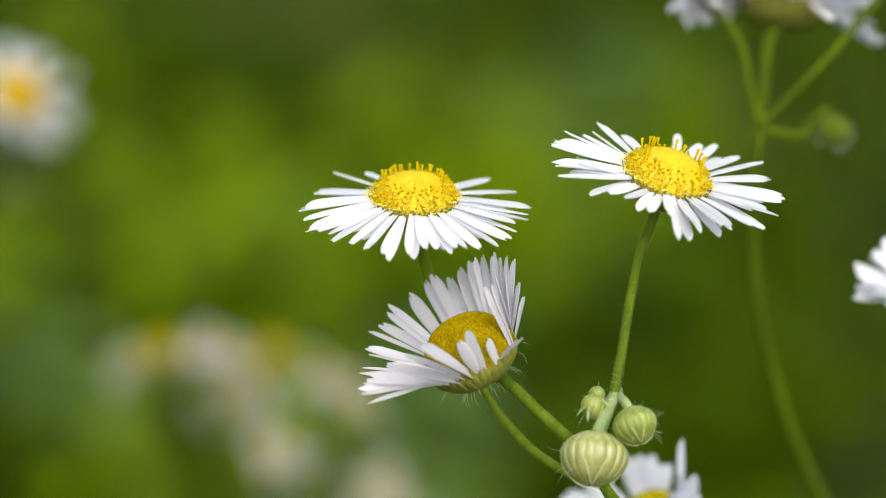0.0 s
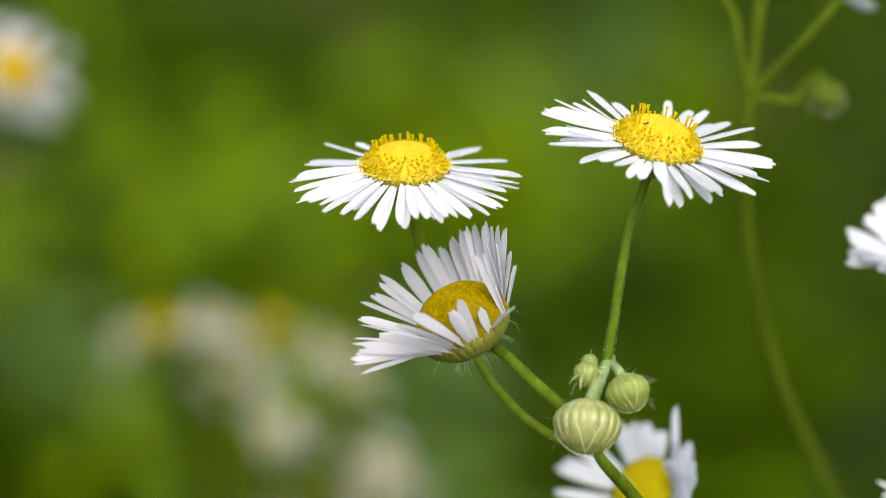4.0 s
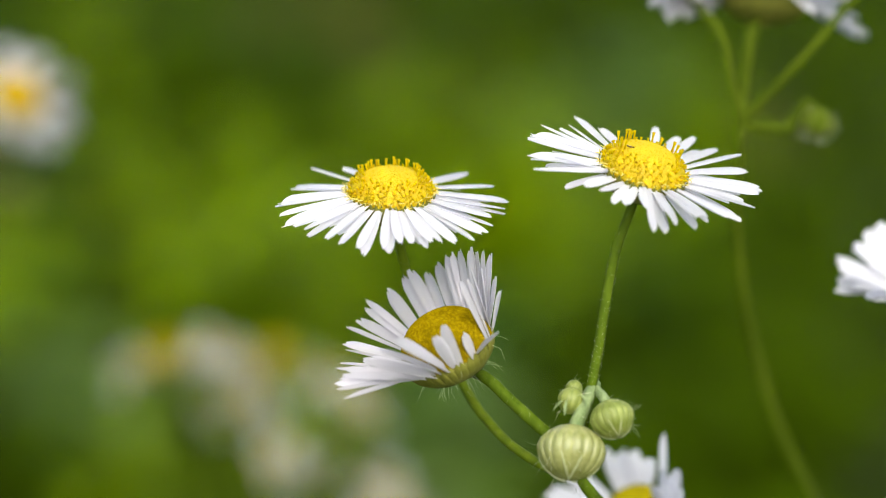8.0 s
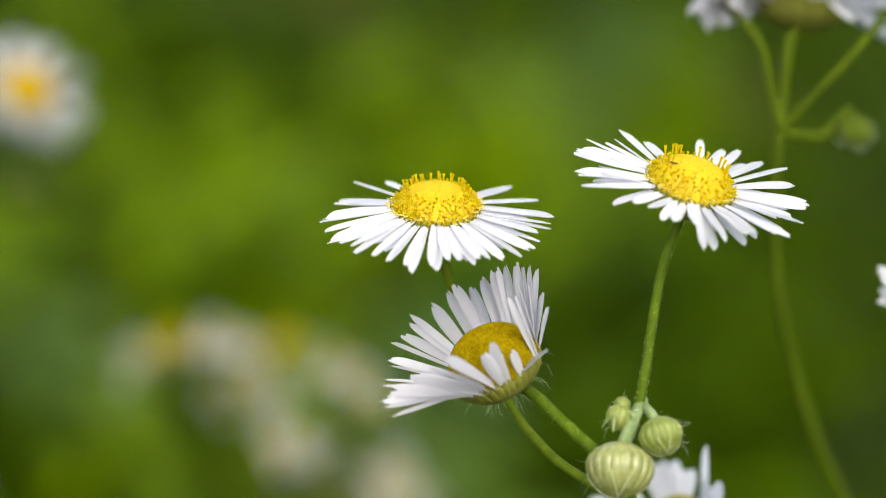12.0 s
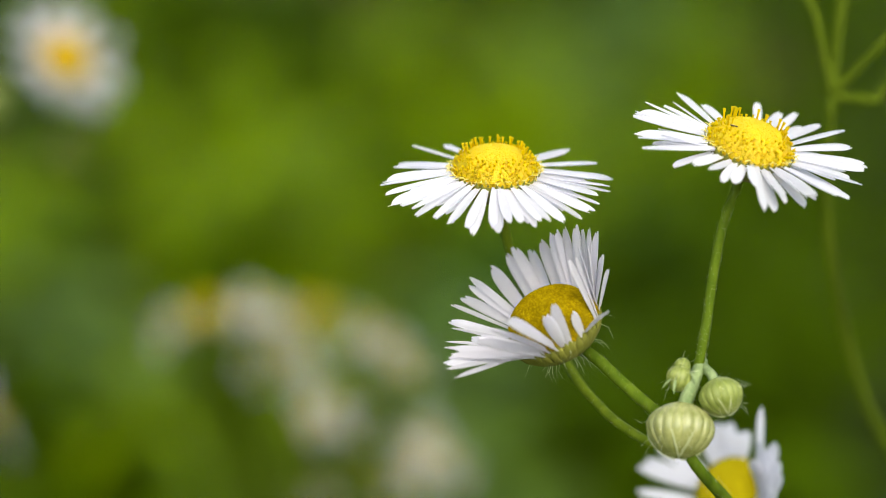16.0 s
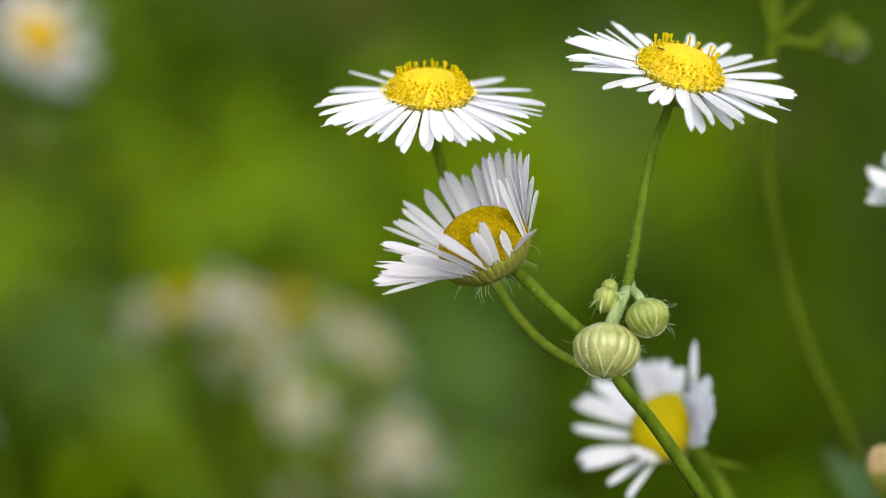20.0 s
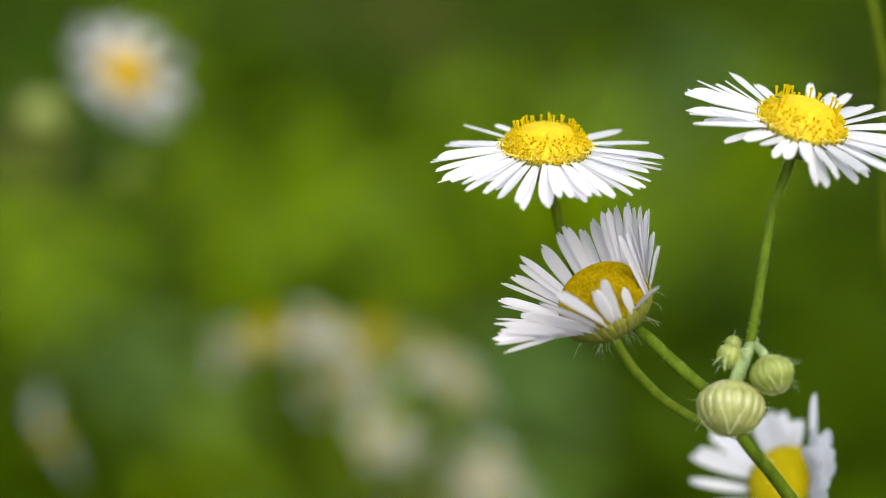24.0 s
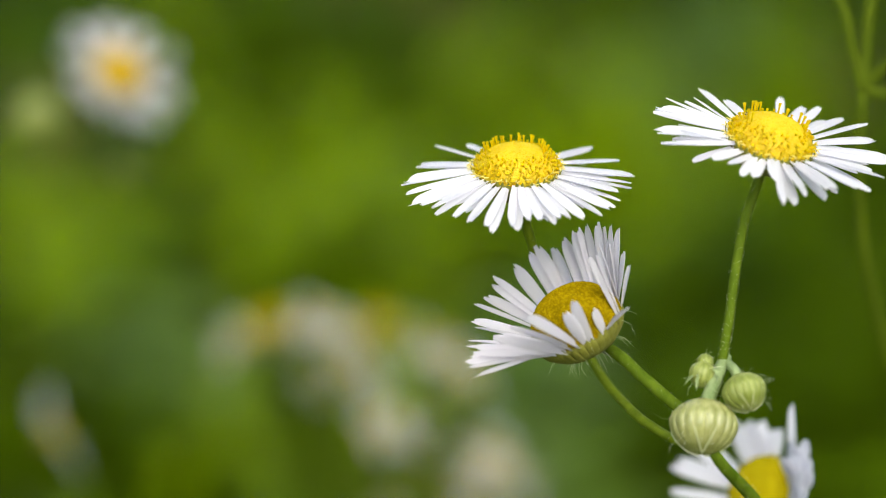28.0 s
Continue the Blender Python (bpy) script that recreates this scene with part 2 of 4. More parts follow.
for aged, mat in (("", M_PETAL), ("aged", M_PETAL_AGED)):
    PETALS[aged] = []
    for i in range(14):
        # the strap is 1 long and 1 wide; scaled on the head to its true length and width
        rows = petal_soup(rng_petal, rng_petal.uniform(-0.22, 0.15), rng_petal.uniform(0.0, 0.35), rng_petal.uniform(-0.4, 0.4), rng_petal.uniform(-0.2, 0.2))
        PETALS[aged].append(Soup().closed_sheet(rows, 0.07).mesh("petal", mat))


def dome(r, R, h, power=3.0):
    return h * math.sqrt(max(0.0, 1 - (r / R) ** power))


def disc_soup(R, h, power=3.0):
    prof = [(R * 0.75, -0.0006), (R * 0.98, -0.0002), (R, 0.0)]
    prof += [(R * math.sin(a), dome(R * math.sin(a), R, h, power)) for a in [math.pi / 2 * (1 - k / 10) for k in range(1, 10)]]
    prof.append((R * 0.02, h))
    return Soup().lathe(prof, 28)


def dome_spots(R, h, count, rng, power):
    """Points in a spiral over the dome, evenly spread: how far out from 0 to 1, the place and the slope's normal."""
    prof = [(R * math.sin(a), dome(R * math.sin(a), R, h, power)) for a in [math.pi / 2 * k / 60 for k in range(61)]]
    area = [0.0]
    for (r0, z0), (r1, z1) in zip(prof, prof[1:]):
        area.append(area[-1] + (r0 + r1) * math.hypot(r1 - r0, z1 - z0))
    k, spots = 0, []
    for i in range(count):
        f = (i + 0.5) / count
        while area[k + 1] < f * area[-1]:
            k += 1
        u = (f * area[-1] - area[k]) / (area[k + 1] - area[k])
        (r0, z0), (r1, z1) = prof[k], prof[k + 1]
        r, z, a = r0 + (r1 - r0) * u, z0 + (z1 - z0) * u, i * 2.399963 + rng.uniform(-0.1, 0.1)
        out = Vector((z0 - z1, r1 - r0)).normalized()
        spots.append((math.sqrt(f), Vector((r * math.cos(a), r * math.sin(a), z)), Vector((out.x * math.cos(a), out.x * math.sin(a), out.y))))
    return spots


def florets_soup(R, h, count, rng, power=3.0, size=0.00014, sunk=0.00017):
    """The closed florets of a disc: small blunt bumps side by side."""
    s = Soup()
    for f, q, n in dome_spots(R, h, count, rng, power):
        nrm = (n + Vector((rng.uniform(-.12, .12), rng.uniform(-.12, .12), 0.35))).normalized()
        at, g = q - nrm * sunk, size * rng.uniform(0.95, 1.2)
        s.tube([at, at + nrm * g * 0.8, at + nrm * g * 1.2, at + nrm * g * 1.4], [g, g * 0.95, g * 0.6, g * 0.1], 6)
    return s


def open_floret(rng):
    """A floret in flower, 1 unit tall: a slim tube with a flared mouth of five lobes and a hollow throat."""
    w = rng.uniform(0.85, 1.1)
    prof = [(0.15 * w, 0.0), (0.13 * w, 0.60), (0.20 * w, 0.88), (0.23 * w, 1.0), (0.15 * w, 0.95), (0.05 * w, 0.82)]
    return Soup().lathe(prof, 10, 0.14, 5).mesh("disc_floret", M_FLORET_OPEN)


def forked_style(rng):
    """A pale style that ends in two curled arms, 1 unit long along z."""
    s, b, c = Soup(), rng.uniform(0.4, 0.6), rng.uniform(0.15, 0.3)
    s.tube([Vector((0, 0, 0)), Vector((0.03, 0, b * 0.6)), Vector((0, 0.02, b))], (0.075, 0.06), 5)
    for k in (-1, 1):
        s.tube([Vector((0, 0.02, b)), Vector((c * 0.7 * k, 0.03, b + 0.25)), Vector((c * 1.2 * k, -0.05, b + 0.42))], (0.06, 0.035), 5)
    return s.mesh("style", M_STYLE)


rng_floret = random.Random(17)
OPEN_FLORETS = [open_floret(rng_floret) for _ in range(5)]
STYLES = [forked_style(rng_floret) for _ in range(4)]


def stand(at, up, size, spin):
    """A pose at a point with z along up."""
    return Matrix.Translation(at) @ Vector(up).to_track_quat("Z", "Y").to_matrix().to_4x4() @ pose(0, 0, 0, 0, 0, spin) @ Matrix.Diagonal((size, size, size, 1))


def hair_soup(rng, count, where, length, thick=0.000022):
    """where(rng) gives a root and a direction; each hair curls a little."""
    s = Soup()
    for _ in range(count):
        q, d = where(rng)
        d = d.normalized()
        ln = length * rng.uniform(0.5, 1.2)
        side = Vector((rng.uniform(-1, 1), rng.uniform(-1, 1), rng.uniform(-1, 1))) * 0.35
        line = [q, q + d * ln * 0.5, q + (d + side).normalized() * ln]
        s.tube(line, [thick, thick * 0.9, thick * 0.3], 3, cap=False)
    return s


def cup_soup(R, depth, stalk_r):
    """The green cup under a flower, drawn in to its stalk."""
    prof = [(stalk_r, -depth * 1.15), (stalk_r * 1.5, -depth * 1.02), (R * 0.62, -depth * 0.82), (R * 0.88, -depth * 0.45), (R * 1.0, -depth * 0.12), (R * 0.98, 0.0), (R * 0.7, -0.0001)]
    return Soup().lathe(prof, 40, 0.03, 20)


def cup_bract(R, depth):
    """A narrow pointed scale that lies on the cup, from the stalk to the rim."""
    rows = []
    for r, z, w in ((0.40, -0.96, 0.9), (0.66, -0.80, 1.1), (0.90, -0.46, 1.1), (1.01, -0.14, 0.9), (1.03, 0.05, 0.45), (1.05, 0.16, 0.05)):
        row = []
        for u in (-1, -0.5, 0, 0.5, 1):
            turn, rr = u * w * 0.085 / max(r, 0.8), R * (r + 0.014 * (1 - u * u))
            row.append(Vector((rr * math.cos(turn), rr * math.sin(turn), depth * z)))
        rows.append(row)
    return Soup().closed_sheet(rows, 0.00003).mesh("bract", M_CUP)


def flower_head(plant, at, axis, spin=0, n=70, length=0.0062, width=0.00105, elev=-5, elev_var=7, R=0.0040, h=0.0023, seed=1,
                aged="", ochre=False, open_florets=0, tall=(0.75, 1.0), gaps=(), shape=None, hairs=0, joined=False, cup=0.0026, stalk_r=0.00055, styles=0, floret=None, power=3.0, rays=(), root_r=0.95, label=""):
    rng = random.Random(seed)
    base = axis_frame(at, axis, spin)
    m = Matrix.Translation(-plant.location) @ base
    head = part("flower_head", cup_soup(R * 1.02, cup, stalk_r).mesh("flower_head", M_CUP), plant, label, m)
    part("disc", disc_soup(R, h, power).mesh("disc", floret or (M_DISC_OCHRE_SHADED if ochre else M_DISC)), head)
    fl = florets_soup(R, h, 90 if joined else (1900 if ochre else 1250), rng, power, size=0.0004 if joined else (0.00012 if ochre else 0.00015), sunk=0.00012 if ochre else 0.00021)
    part("floret_bed", fl.mesh("floret_bed", floret or (M_OCHRE_SHADED if ochre else M_FLORET)), head, kind="stuff")
    for f, q, nrm in dome_spots(R, h, open_florets * 2, rng, power) if open_florets else ():
        if f > 0.5 and rng.random() < 0.8:
            # florets in a ring below the crown have grown far out of the disc
            far = f < 0.68 and q.y > -0.25 * R and rng.random() < 0.6
            size = rng.uniform(*tall) if far else rng.uniform(0.36, 0.52)
            up = nrm * (0.55 if far else 0.9) + Vector((rng.uniform(-.15, .15), rng.uniform(-.15, .15), 1.0 if far else 0.5))
            part("disc_floret", rng.choice(OPEN_FLORETS), head, basis=stand(q - nrm * 0.00016, up, size / 1000, rng.uniform(0, 72)) @ Matrix.Diagonal((0.55 / size, 0.55 / size, 1, 1)))
    if not joined:
        scale = cup_bract(R * 1.02, cup)
        for i in range(40):
            part("bract", scale, head, basis=pose(0, 0, 0, rng.uniform(-0.6, 0.6), rng.uniform(-0.6, 0.6), 360 * (i + rng.uniform(-0.2, 0.2)) / 40))
    for i in range(styles):
        a = 2 * math.pi * (i + rng.uniform(-0.4, 0.4)) / styles
        out = Vector((math.cos(a), math.sin(a), 0))
        up = out + Vector((rng.uniform(-.6, .6), rng.uniform(-.6, .6), rng.uniform(-0.1, 0.7)))
        part("style", rng.choice(STYLES), head, basis=stand(out * R * 0.98 + Vector((0, 0, rng.uniform(0.0001, 0.0006))), up, rng.uniform(0.0006, 0.0009), rng.uniform(0, 360)))
    if hairs:
        def low(r):
            a, f = r.uniform(0, 2 * math.pi), r.uniform(0.3, 1)
            return Vector((R * f * math.cos(a), R * f * math.sin(a), -cup * (1.05 - f ** 3))), Vector((math.cos(a), math.sin(a), -0.9))
        part("hairs", hair_soup(rng, hairs, low, 0.0018, 0.000015).mesh("hairs", M_HAIR), head, "fine white hairs", kind="stuff")
    pool = PETALS[aged]
    rows = []
    for i in range(n):
        phi = 360 * (i + rng.uniform(-0.4, 0.4)) / n
        layer = i % 2
        ln, wd, el = length * rng.uniform(0.86, 1.08), width * rng.uniform(0.75, 1.2), elev + rng.gauss(0, elev_var) - 3 * layer
        yaw, roll = rng.gauss(0, 4), rng.gauss(0, 13)
        if any(lo <= phi % 360 <= hi for lo, hi in gaps):
            continue
        if shape:
            el, ln, roll = shape(phi % 360, el, ln, roll, rng)
        rows.append((phi, layer, ln, wd, el, yaw, roll))
    for group, turn in rays:
        for phi, el, ln, yaw, wd in [(*g, 0)[:5] for g in group]:
            rows.append((phi, rng.choice((-1, 0)), ln * 0.00105, wd / 1000 or width * rng.uniform(0.9, 1.15), el, yaw, turn + rng.gauss(0, 7)))
    for phi, layer, ln, wd, el, yaw, roll in rows:
        root = pose(0, 0, 0, 0, 0, phi) @ pose(R * root_r, 0, -0.0001 - 0.0002 * layer, 0, 0, 0) @ pose(0, 0, 0, 0, -el, yaw) @ pose(0, 0, 0, roll, 0, 0)
        mm = root @ Matrix.Diagonal((ln, wd, wd, 1))
        me = pool[rng.randrange(len(pool))]
        part("petal", me, head, basis=mm)
    return head


def bud_ring(a, size, squash):
    """Radius and height on a bud, from its stalk (a = 0) to its tip: broad shoulders, then narrowing to a blunt tip."""
    c = math.cos(a)
    return math.sin(a) * size * (0.97 + 0.12 * c), size * squash * (0.92 * c + 0.20 * c ** 4 if c > 0 else 1.10 * c)


def bract_mesh(size, squash, mat, count, name="bract"):
    """One green scale that follows the bud from its stalk to its tip, arched near the stalk and flat towards the tip."""
    rows = []
    for i in range(10):
        t = i / 9
        a = radians(10 + 156 * t)
        r, z = bud_ring(a, size, squash)
        arch = 0.062 * (1 - t) ** 0.7 * math.sin(a) ** 0.5 + 0.012
        row = []
        for k in range(5):
            u = k / 2 - 1
            turn, rr = u * math.pi / count * 1.12, r * (1 + arch * (1 - u * u)) - size * 0.012 * u * u
            row.append(Vector((rr * math.cos(turn), rr * math.sin(turn), z)))
        rows.append(row)
    return Soup().closed_sheet(rows, size * 0.02).mesh(name, mat)


def bud(plant, at, axis, size, squash, seed, bracts=18, hairs=40, hair_len=0.0013, green=M_BUD, label=""):
    """A closed flower bud: a round core under ribbed bracts, a pale tuft at the tip (axis points to the tip's far side, the stalk)."""
    rng = random.Random(seed)
    m = Matrix.Translation(-plant.location) @ axis_frame(at, axis)
    core = Soup().lathe([(r + 1e-5, z) for r, z in [bud_ring(math.pi * (1 - k / 14), size, squash) for k in range(15)]], 28)
    b = part("flower_bud", core.mesh("flower_bud", green), plant, label, m)
    me = bract_mesh(size, squash, green, bracts)
    for i in range(bracts):
        part("bract", me, b, basis=pose(0, 0, 0, rng.uniform(-1, 1), rng.uniform(-1, 1), 360 * (i + rng.uniform(-0.12, 0.12)) / bracts))
    tip = Soup()
    for i in range(7):
        a = 2 * math.pi * i / 7
        q = Vector((size * 0.22 * math.cos(a), size * 0.22 * math.sin(a), -size * squash * 0.93))
        tip.tube([q, q * 0.8 - Vector((0, 0, size * 0.2)), q * rng.uniform(0.2, 0.7) - Vector((0, 0, size * rng.uniform(0.30, 0.52)))], [size * 0.09, size * 0.06, size * 0.012], 5)
    if bracts >= 16:
        for i in range(3):
            a0 = 2 * math.pi * (i + 0.25) / 3
            for lean in (-0.34, 0.34):
                line = []
                for k in range(7):
                    c, a = math.pi * (0.96 - 0.40 * k / 6), a0 + lean * (k / 6) ** 0.8
                    r, z = bud_ring(c, size, squash)
                    line.append(Vector((r * math.cos(a) * 1.045, r * math.sin(a) * 1.045, z * 1.05)))
                tip.tube(line, [size * 0.024] * 6 + [size * 0.006], 5)
    part("tip", tip.mesh("tip", M_BUD_TIP), b, "pale pointed bract tips")

    def skin(r):
        a, c = r.uniform(0, 2 * math.pi), r.uniform(0.5, 2.6)
        d = Vector((math.sin(c) * math.cos(a), math.sin(c) * math.sin(a), math.cos(c)))
        return Vector((d.x * size, d.y * size, d.z * size * squash)), d + Vector((0, 0, -0.5))
    part("hairs", hair_soup(rng, hairs * 2 // 3, skin, hair_len, 0.000016 if hairs > 100 else 0.000011).mesh("hairs", M_HAIR), b, "fine white hairs", kind="stuff")
    return b


def stalk(plant, points, r0, r1, mat=M_STEM, name="stalk", label="", hairs=0, seed=3, sides=12):
    o = plant.location
    line = smooth_line([Vector(p) - o for p in points])
    ob = part(name, Soup().tube(line, (r0, r1), 16 if mat is M_STEM_PALE else sides, 0.16 if mat is M_STEM_PALE else 0.13).mesh(name, mat), plant, label)
    if hairs:
        rng = random.Random(seed)

        def along(r):
            i = r.randrange(1, len(line) - 1)
            d = (line[i + 1] - line[i - 1]).normalized()
            side = d.cross(Vector((r.gauss(0, 1), r.gauss(0, 1), r.gauss(0, 1)))).normalized()
            return line[i].lerp(line[i + 1], r.random()) + side * r0 * 0.9, side + d * 0.5
        part("hairs", hair_soup(rng, hairs * 3, along, 0.00026, 0.0000055).mesh("hairs", M_HAIR), ob, "fine white hairs", kind="stuff")
    return ob


def stem_leaf(plant, root, tip, width, mat=M_LEAF, droop=0.2, name="leaf"):
    """A lance-shaped leaf with a keel, from root to tip."""
    a, b = Vector(root) - plant.location, Vector(tip) - plant.location
    d = b - a
    side = d.cross(Vector((0, 0, 1))).normalized()
    up = side.cross(d).normalized()
    rows = []
    for i in range(11):
        t = i / 10
        w = width * 0.5 * (math.sin(math.pi * min(1, 0.08 + t * 0.92)) ** 0.8 + 0.03)
        mid = a + d * t + up * d.length * droop * (t * (1 - t)) * 2
        rows.append([mid + side * (u * w * 0.5) + up * (abs(u) * w * 0.22 + 0.04 * w * math.sin(9 * t + u)) for u in (-2, -1, 0, 1, 2)])
    return part(name, Soup().closed_sheet(rows, width * 0.02).mesh(name, mat), plant)


# ---- ground ----
s = Soup()
steps = [-150, -60, -25, -12, -6, -3, -1.5, -0.8, -0.3, 0, 0.3, 0.8, 1.5, 2.2, 3, 4, 5.5, 8, 14, 30, 70, 150]
s.grid([[Vector((x, y, 0.0 if max(abs(x), abs(y)) < 0.4 else 0.03 * noise.noise(Vector((x * 1.3, y * 1.3, 0))) - 0.015)) for x in steps] for y in steps])
tagged(new("ground", s.mesh("ground", M_GROUND)), "mossy dark soil of an overgrown meadow", "ground", kind="structure")


# ---- undergrowth behind the flowers ----
def leaf_blade(rng, at, out, length, width):
    """A folded, pointed leaf of ten faces: vertices and faces."""
    out = out.normalized()
    side = out.cross(Vector((0, 0, 1)))
    side = side.normalized() if side.length > 0.05 else Vector((1, 0, 0))
    up = side.cross(out).normalized()
    roll = rng.uniform(-0.5, 0.5)
    side, up = side * math.cos(roll) + up * math.sin(roll), up * math.cos(roll) - side * math.sin(roll)
    v = []
    for t, w, dz in ((0, 0.06, 0), (0.3, 0.85, 0.08), (0.6, 0.9, 0.06), (1.0, 0.03, -0.15)):
        mid = at + out * length * t + up * length * dz
        v += [mid - side * width * w * 0.5 + up * width * 0.15 * w, mid, mid + side * width * w * 0.5 + up * width * 0.15 * w]
    f = [(3 * i + k, 3 * i + k + 1, 3 * i + k + 4, 3 * i + k + 3) for i in range(3) for k in (0, 1)]
    return v, f


def weed(at, height, spread, leaves, length, mat, seed, name="leafy_weed", label="", flat=0.5):
    rng = random.Random(seed)
    w = thing(name, (at[0], at[1], 0), label, "weed", "undergrowth")
    lf = Soup()
    tops = []
    for _ in range(max(4, leaves // 22)):
        a, r = rng.uniform(0, 6.28), spread * math.sqrt(rng.random())
        top = Vector((r * math.cos(a), r * math.sin(a), height * rng.uniform(0.65, 1.05)))
        line = [Vector((top.x * 0.2, top.y * 0.2, -0.03)), Vector((top.x * 0.6, top.y * 0.6, top.z * 0.5)), top]
        part("stem", Soup().tube(smooth_line(line, 3), (0.0025, 0.0012), 5).mesh("stem", M_STEM), w)
        tops.append(line)
    for _ in range(leaves):
        ln = rng.choice(tops)
        t = 0.58 + 0.42 * rng.random()
        q = ln[0].lerp(ln[1], t * 2) if t < 0.5 else ln[1].lerp(ln[2], t * 2 - 1)
        a = rng.uniform(0, 6.28)
        v, f = leaf_blade(rng, q, Vector((math.cos(a), math.sin(a), rng.uniform(-0.4, flat))), length * rng.uniform(0.6, 1.2), length * rng.uniform(0.38, 0.6))
        b = len(lf.v)
        lf.v.extend(v)
        lf.f.extend(tuple(b + i for i in g) for g in f)
    part("leaves", lf.mesh("leaves", mat), w, kind="stuff")
    return w


# dense low growth that covers the soil
rng = random.Random(11)


def cover(count, near, far, mat, label):
    """Low leaves over a stretch of the meadow; the stretches run into each other along a wandering line and thin out all round."""
    low = Soup()
    for i in range(count):
        x, y = rng.uniform(-4.9, 4.9), rng.uniform(near, far)
        wander = 0.35 * math.sin(1.3 * x) * min(1, abs(x)) + 0.2 * math.sin(4.1 * x) * min(1, x * x) + rng.gauss(0, 0.07)
        y += wander * max(0, 1 - abs(y - 1.3) / 2)
        if math.hypot(x / 4.6, (y - 2.2) / 5.4) + 0.06 * math.sin(7 * math.atan2(y - 2.2, x)) + rng.gauss(0, 0.09) > 0.95:
            continue
        a = rng.uniform(0, 6.28)
        v, f = leaf_blade(rng, Vector((x, y, rng.uniform(0.0, 0.06))), Vector((math.cos(a), math.sin(a), rng.uniform(0.2, 1.6))), rng.uniform(0.04, 0.09), rng.uniform(0.015, 0.035))
        b = len(low.v)
        low.v.extend(v)
        low.f.extend(tuple(b + k for k in g) for g in f)
    tagged(new("ground_cover", low.mesh("ground_cover", mat)), label, "ground cover", kind="stuff")


# unseen near stretch, kept bright to bounce light up under the flowers
cover(31000, -3.2, 1.3, M_LEAF_LIT, "unseen dense low bright green leaves, added to bounce light upward")
# the far stretch is darkened by colour for the shade below the weeds
cover(45000, 1.3, 7.5, M_LEAF_SHADED, "dense low leaves covering the soil, dark green painted for shade")


def undergrowth(kind, mat, height, leaves, size, label, *spots):
    """One kind of weed at each spot on the ground, with how far it spreads."""
    for i, (at, spread) in enumerate(spots):
        weed(at, height, spread, leaves, size, mat, len(label) * 40 + i, kind, label, 0.3)


# brighter by colour where leaves catch the light
undergrowth("leafy_weed", M_LEAF_LIT, 0.24, 150, 0.05, "bright yellow-green leafy weed in a meadow",
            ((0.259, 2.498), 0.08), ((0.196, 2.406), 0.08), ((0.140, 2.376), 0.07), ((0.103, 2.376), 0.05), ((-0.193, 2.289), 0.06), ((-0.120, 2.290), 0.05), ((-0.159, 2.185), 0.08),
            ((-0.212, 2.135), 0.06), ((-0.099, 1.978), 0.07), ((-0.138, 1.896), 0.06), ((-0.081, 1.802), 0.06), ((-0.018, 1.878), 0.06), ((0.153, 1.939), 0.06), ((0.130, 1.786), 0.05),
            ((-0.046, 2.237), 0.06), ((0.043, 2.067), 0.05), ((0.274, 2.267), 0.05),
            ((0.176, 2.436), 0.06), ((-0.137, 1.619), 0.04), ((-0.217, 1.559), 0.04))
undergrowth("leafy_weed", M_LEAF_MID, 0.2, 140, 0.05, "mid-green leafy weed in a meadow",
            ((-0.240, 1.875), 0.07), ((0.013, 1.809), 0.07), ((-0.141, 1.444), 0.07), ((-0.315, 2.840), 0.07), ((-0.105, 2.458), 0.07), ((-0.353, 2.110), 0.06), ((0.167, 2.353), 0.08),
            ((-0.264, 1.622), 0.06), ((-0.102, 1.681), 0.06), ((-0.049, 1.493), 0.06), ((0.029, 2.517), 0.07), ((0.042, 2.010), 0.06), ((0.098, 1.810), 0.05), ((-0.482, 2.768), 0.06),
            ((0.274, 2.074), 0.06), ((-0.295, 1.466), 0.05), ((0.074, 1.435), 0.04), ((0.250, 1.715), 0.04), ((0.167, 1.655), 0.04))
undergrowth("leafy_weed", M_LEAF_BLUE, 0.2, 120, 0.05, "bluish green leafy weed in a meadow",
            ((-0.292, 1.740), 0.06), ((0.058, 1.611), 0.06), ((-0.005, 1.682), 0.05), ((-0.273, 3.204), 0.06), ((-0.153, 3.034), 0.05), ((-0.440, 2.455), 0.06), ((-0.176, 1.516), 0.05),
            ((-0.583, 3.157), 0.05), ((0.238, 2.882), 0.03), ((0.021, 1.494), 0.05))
# strongest painted light: small clumps coloured as if in sun
undergrowth("broad_leaved_weed", M_LEAF_SUNLIT, 0.29, 80, 0.05, "young yellow-green broad-leaved weed in a meadow",
            ((-0.008, 2.366), 0.024), ((-0.052, 2.259), 0.021), ((-0.141, 1.913), 0.022), ((-0.173, 1.701), 0.024), ((-0.098, 1.581), 0.021), ((-0.327, 2.538), 0.026), ((-0.250, 1.466), 0.020), ((-0.063, 1.438), 0.016), ((0.139, 1.558), 0.019), ((-0.337, 1.692), 0.016), ((0.023, 1.870), 0.017), ((0.233, 2.215), 0.023), ((0.110, 1.529), 0.020), ((0.141, 1.715), 0.018), ((0.078, 1.874), 0.020), ((-0.023, 1.561), 0.017), ((-0.220, 1.877), 0.020), ((-0.146, 1.485), 0.016), ((-0.292, 1.516), 0.017), ((0.224, 1.895), 0.020), ((-0.093, 1.663), 0.022), ((-0.288, 1.532), 0.020), ((-0.195, 1.164), 0.022), ((-0.160, 1.080), 0.020))
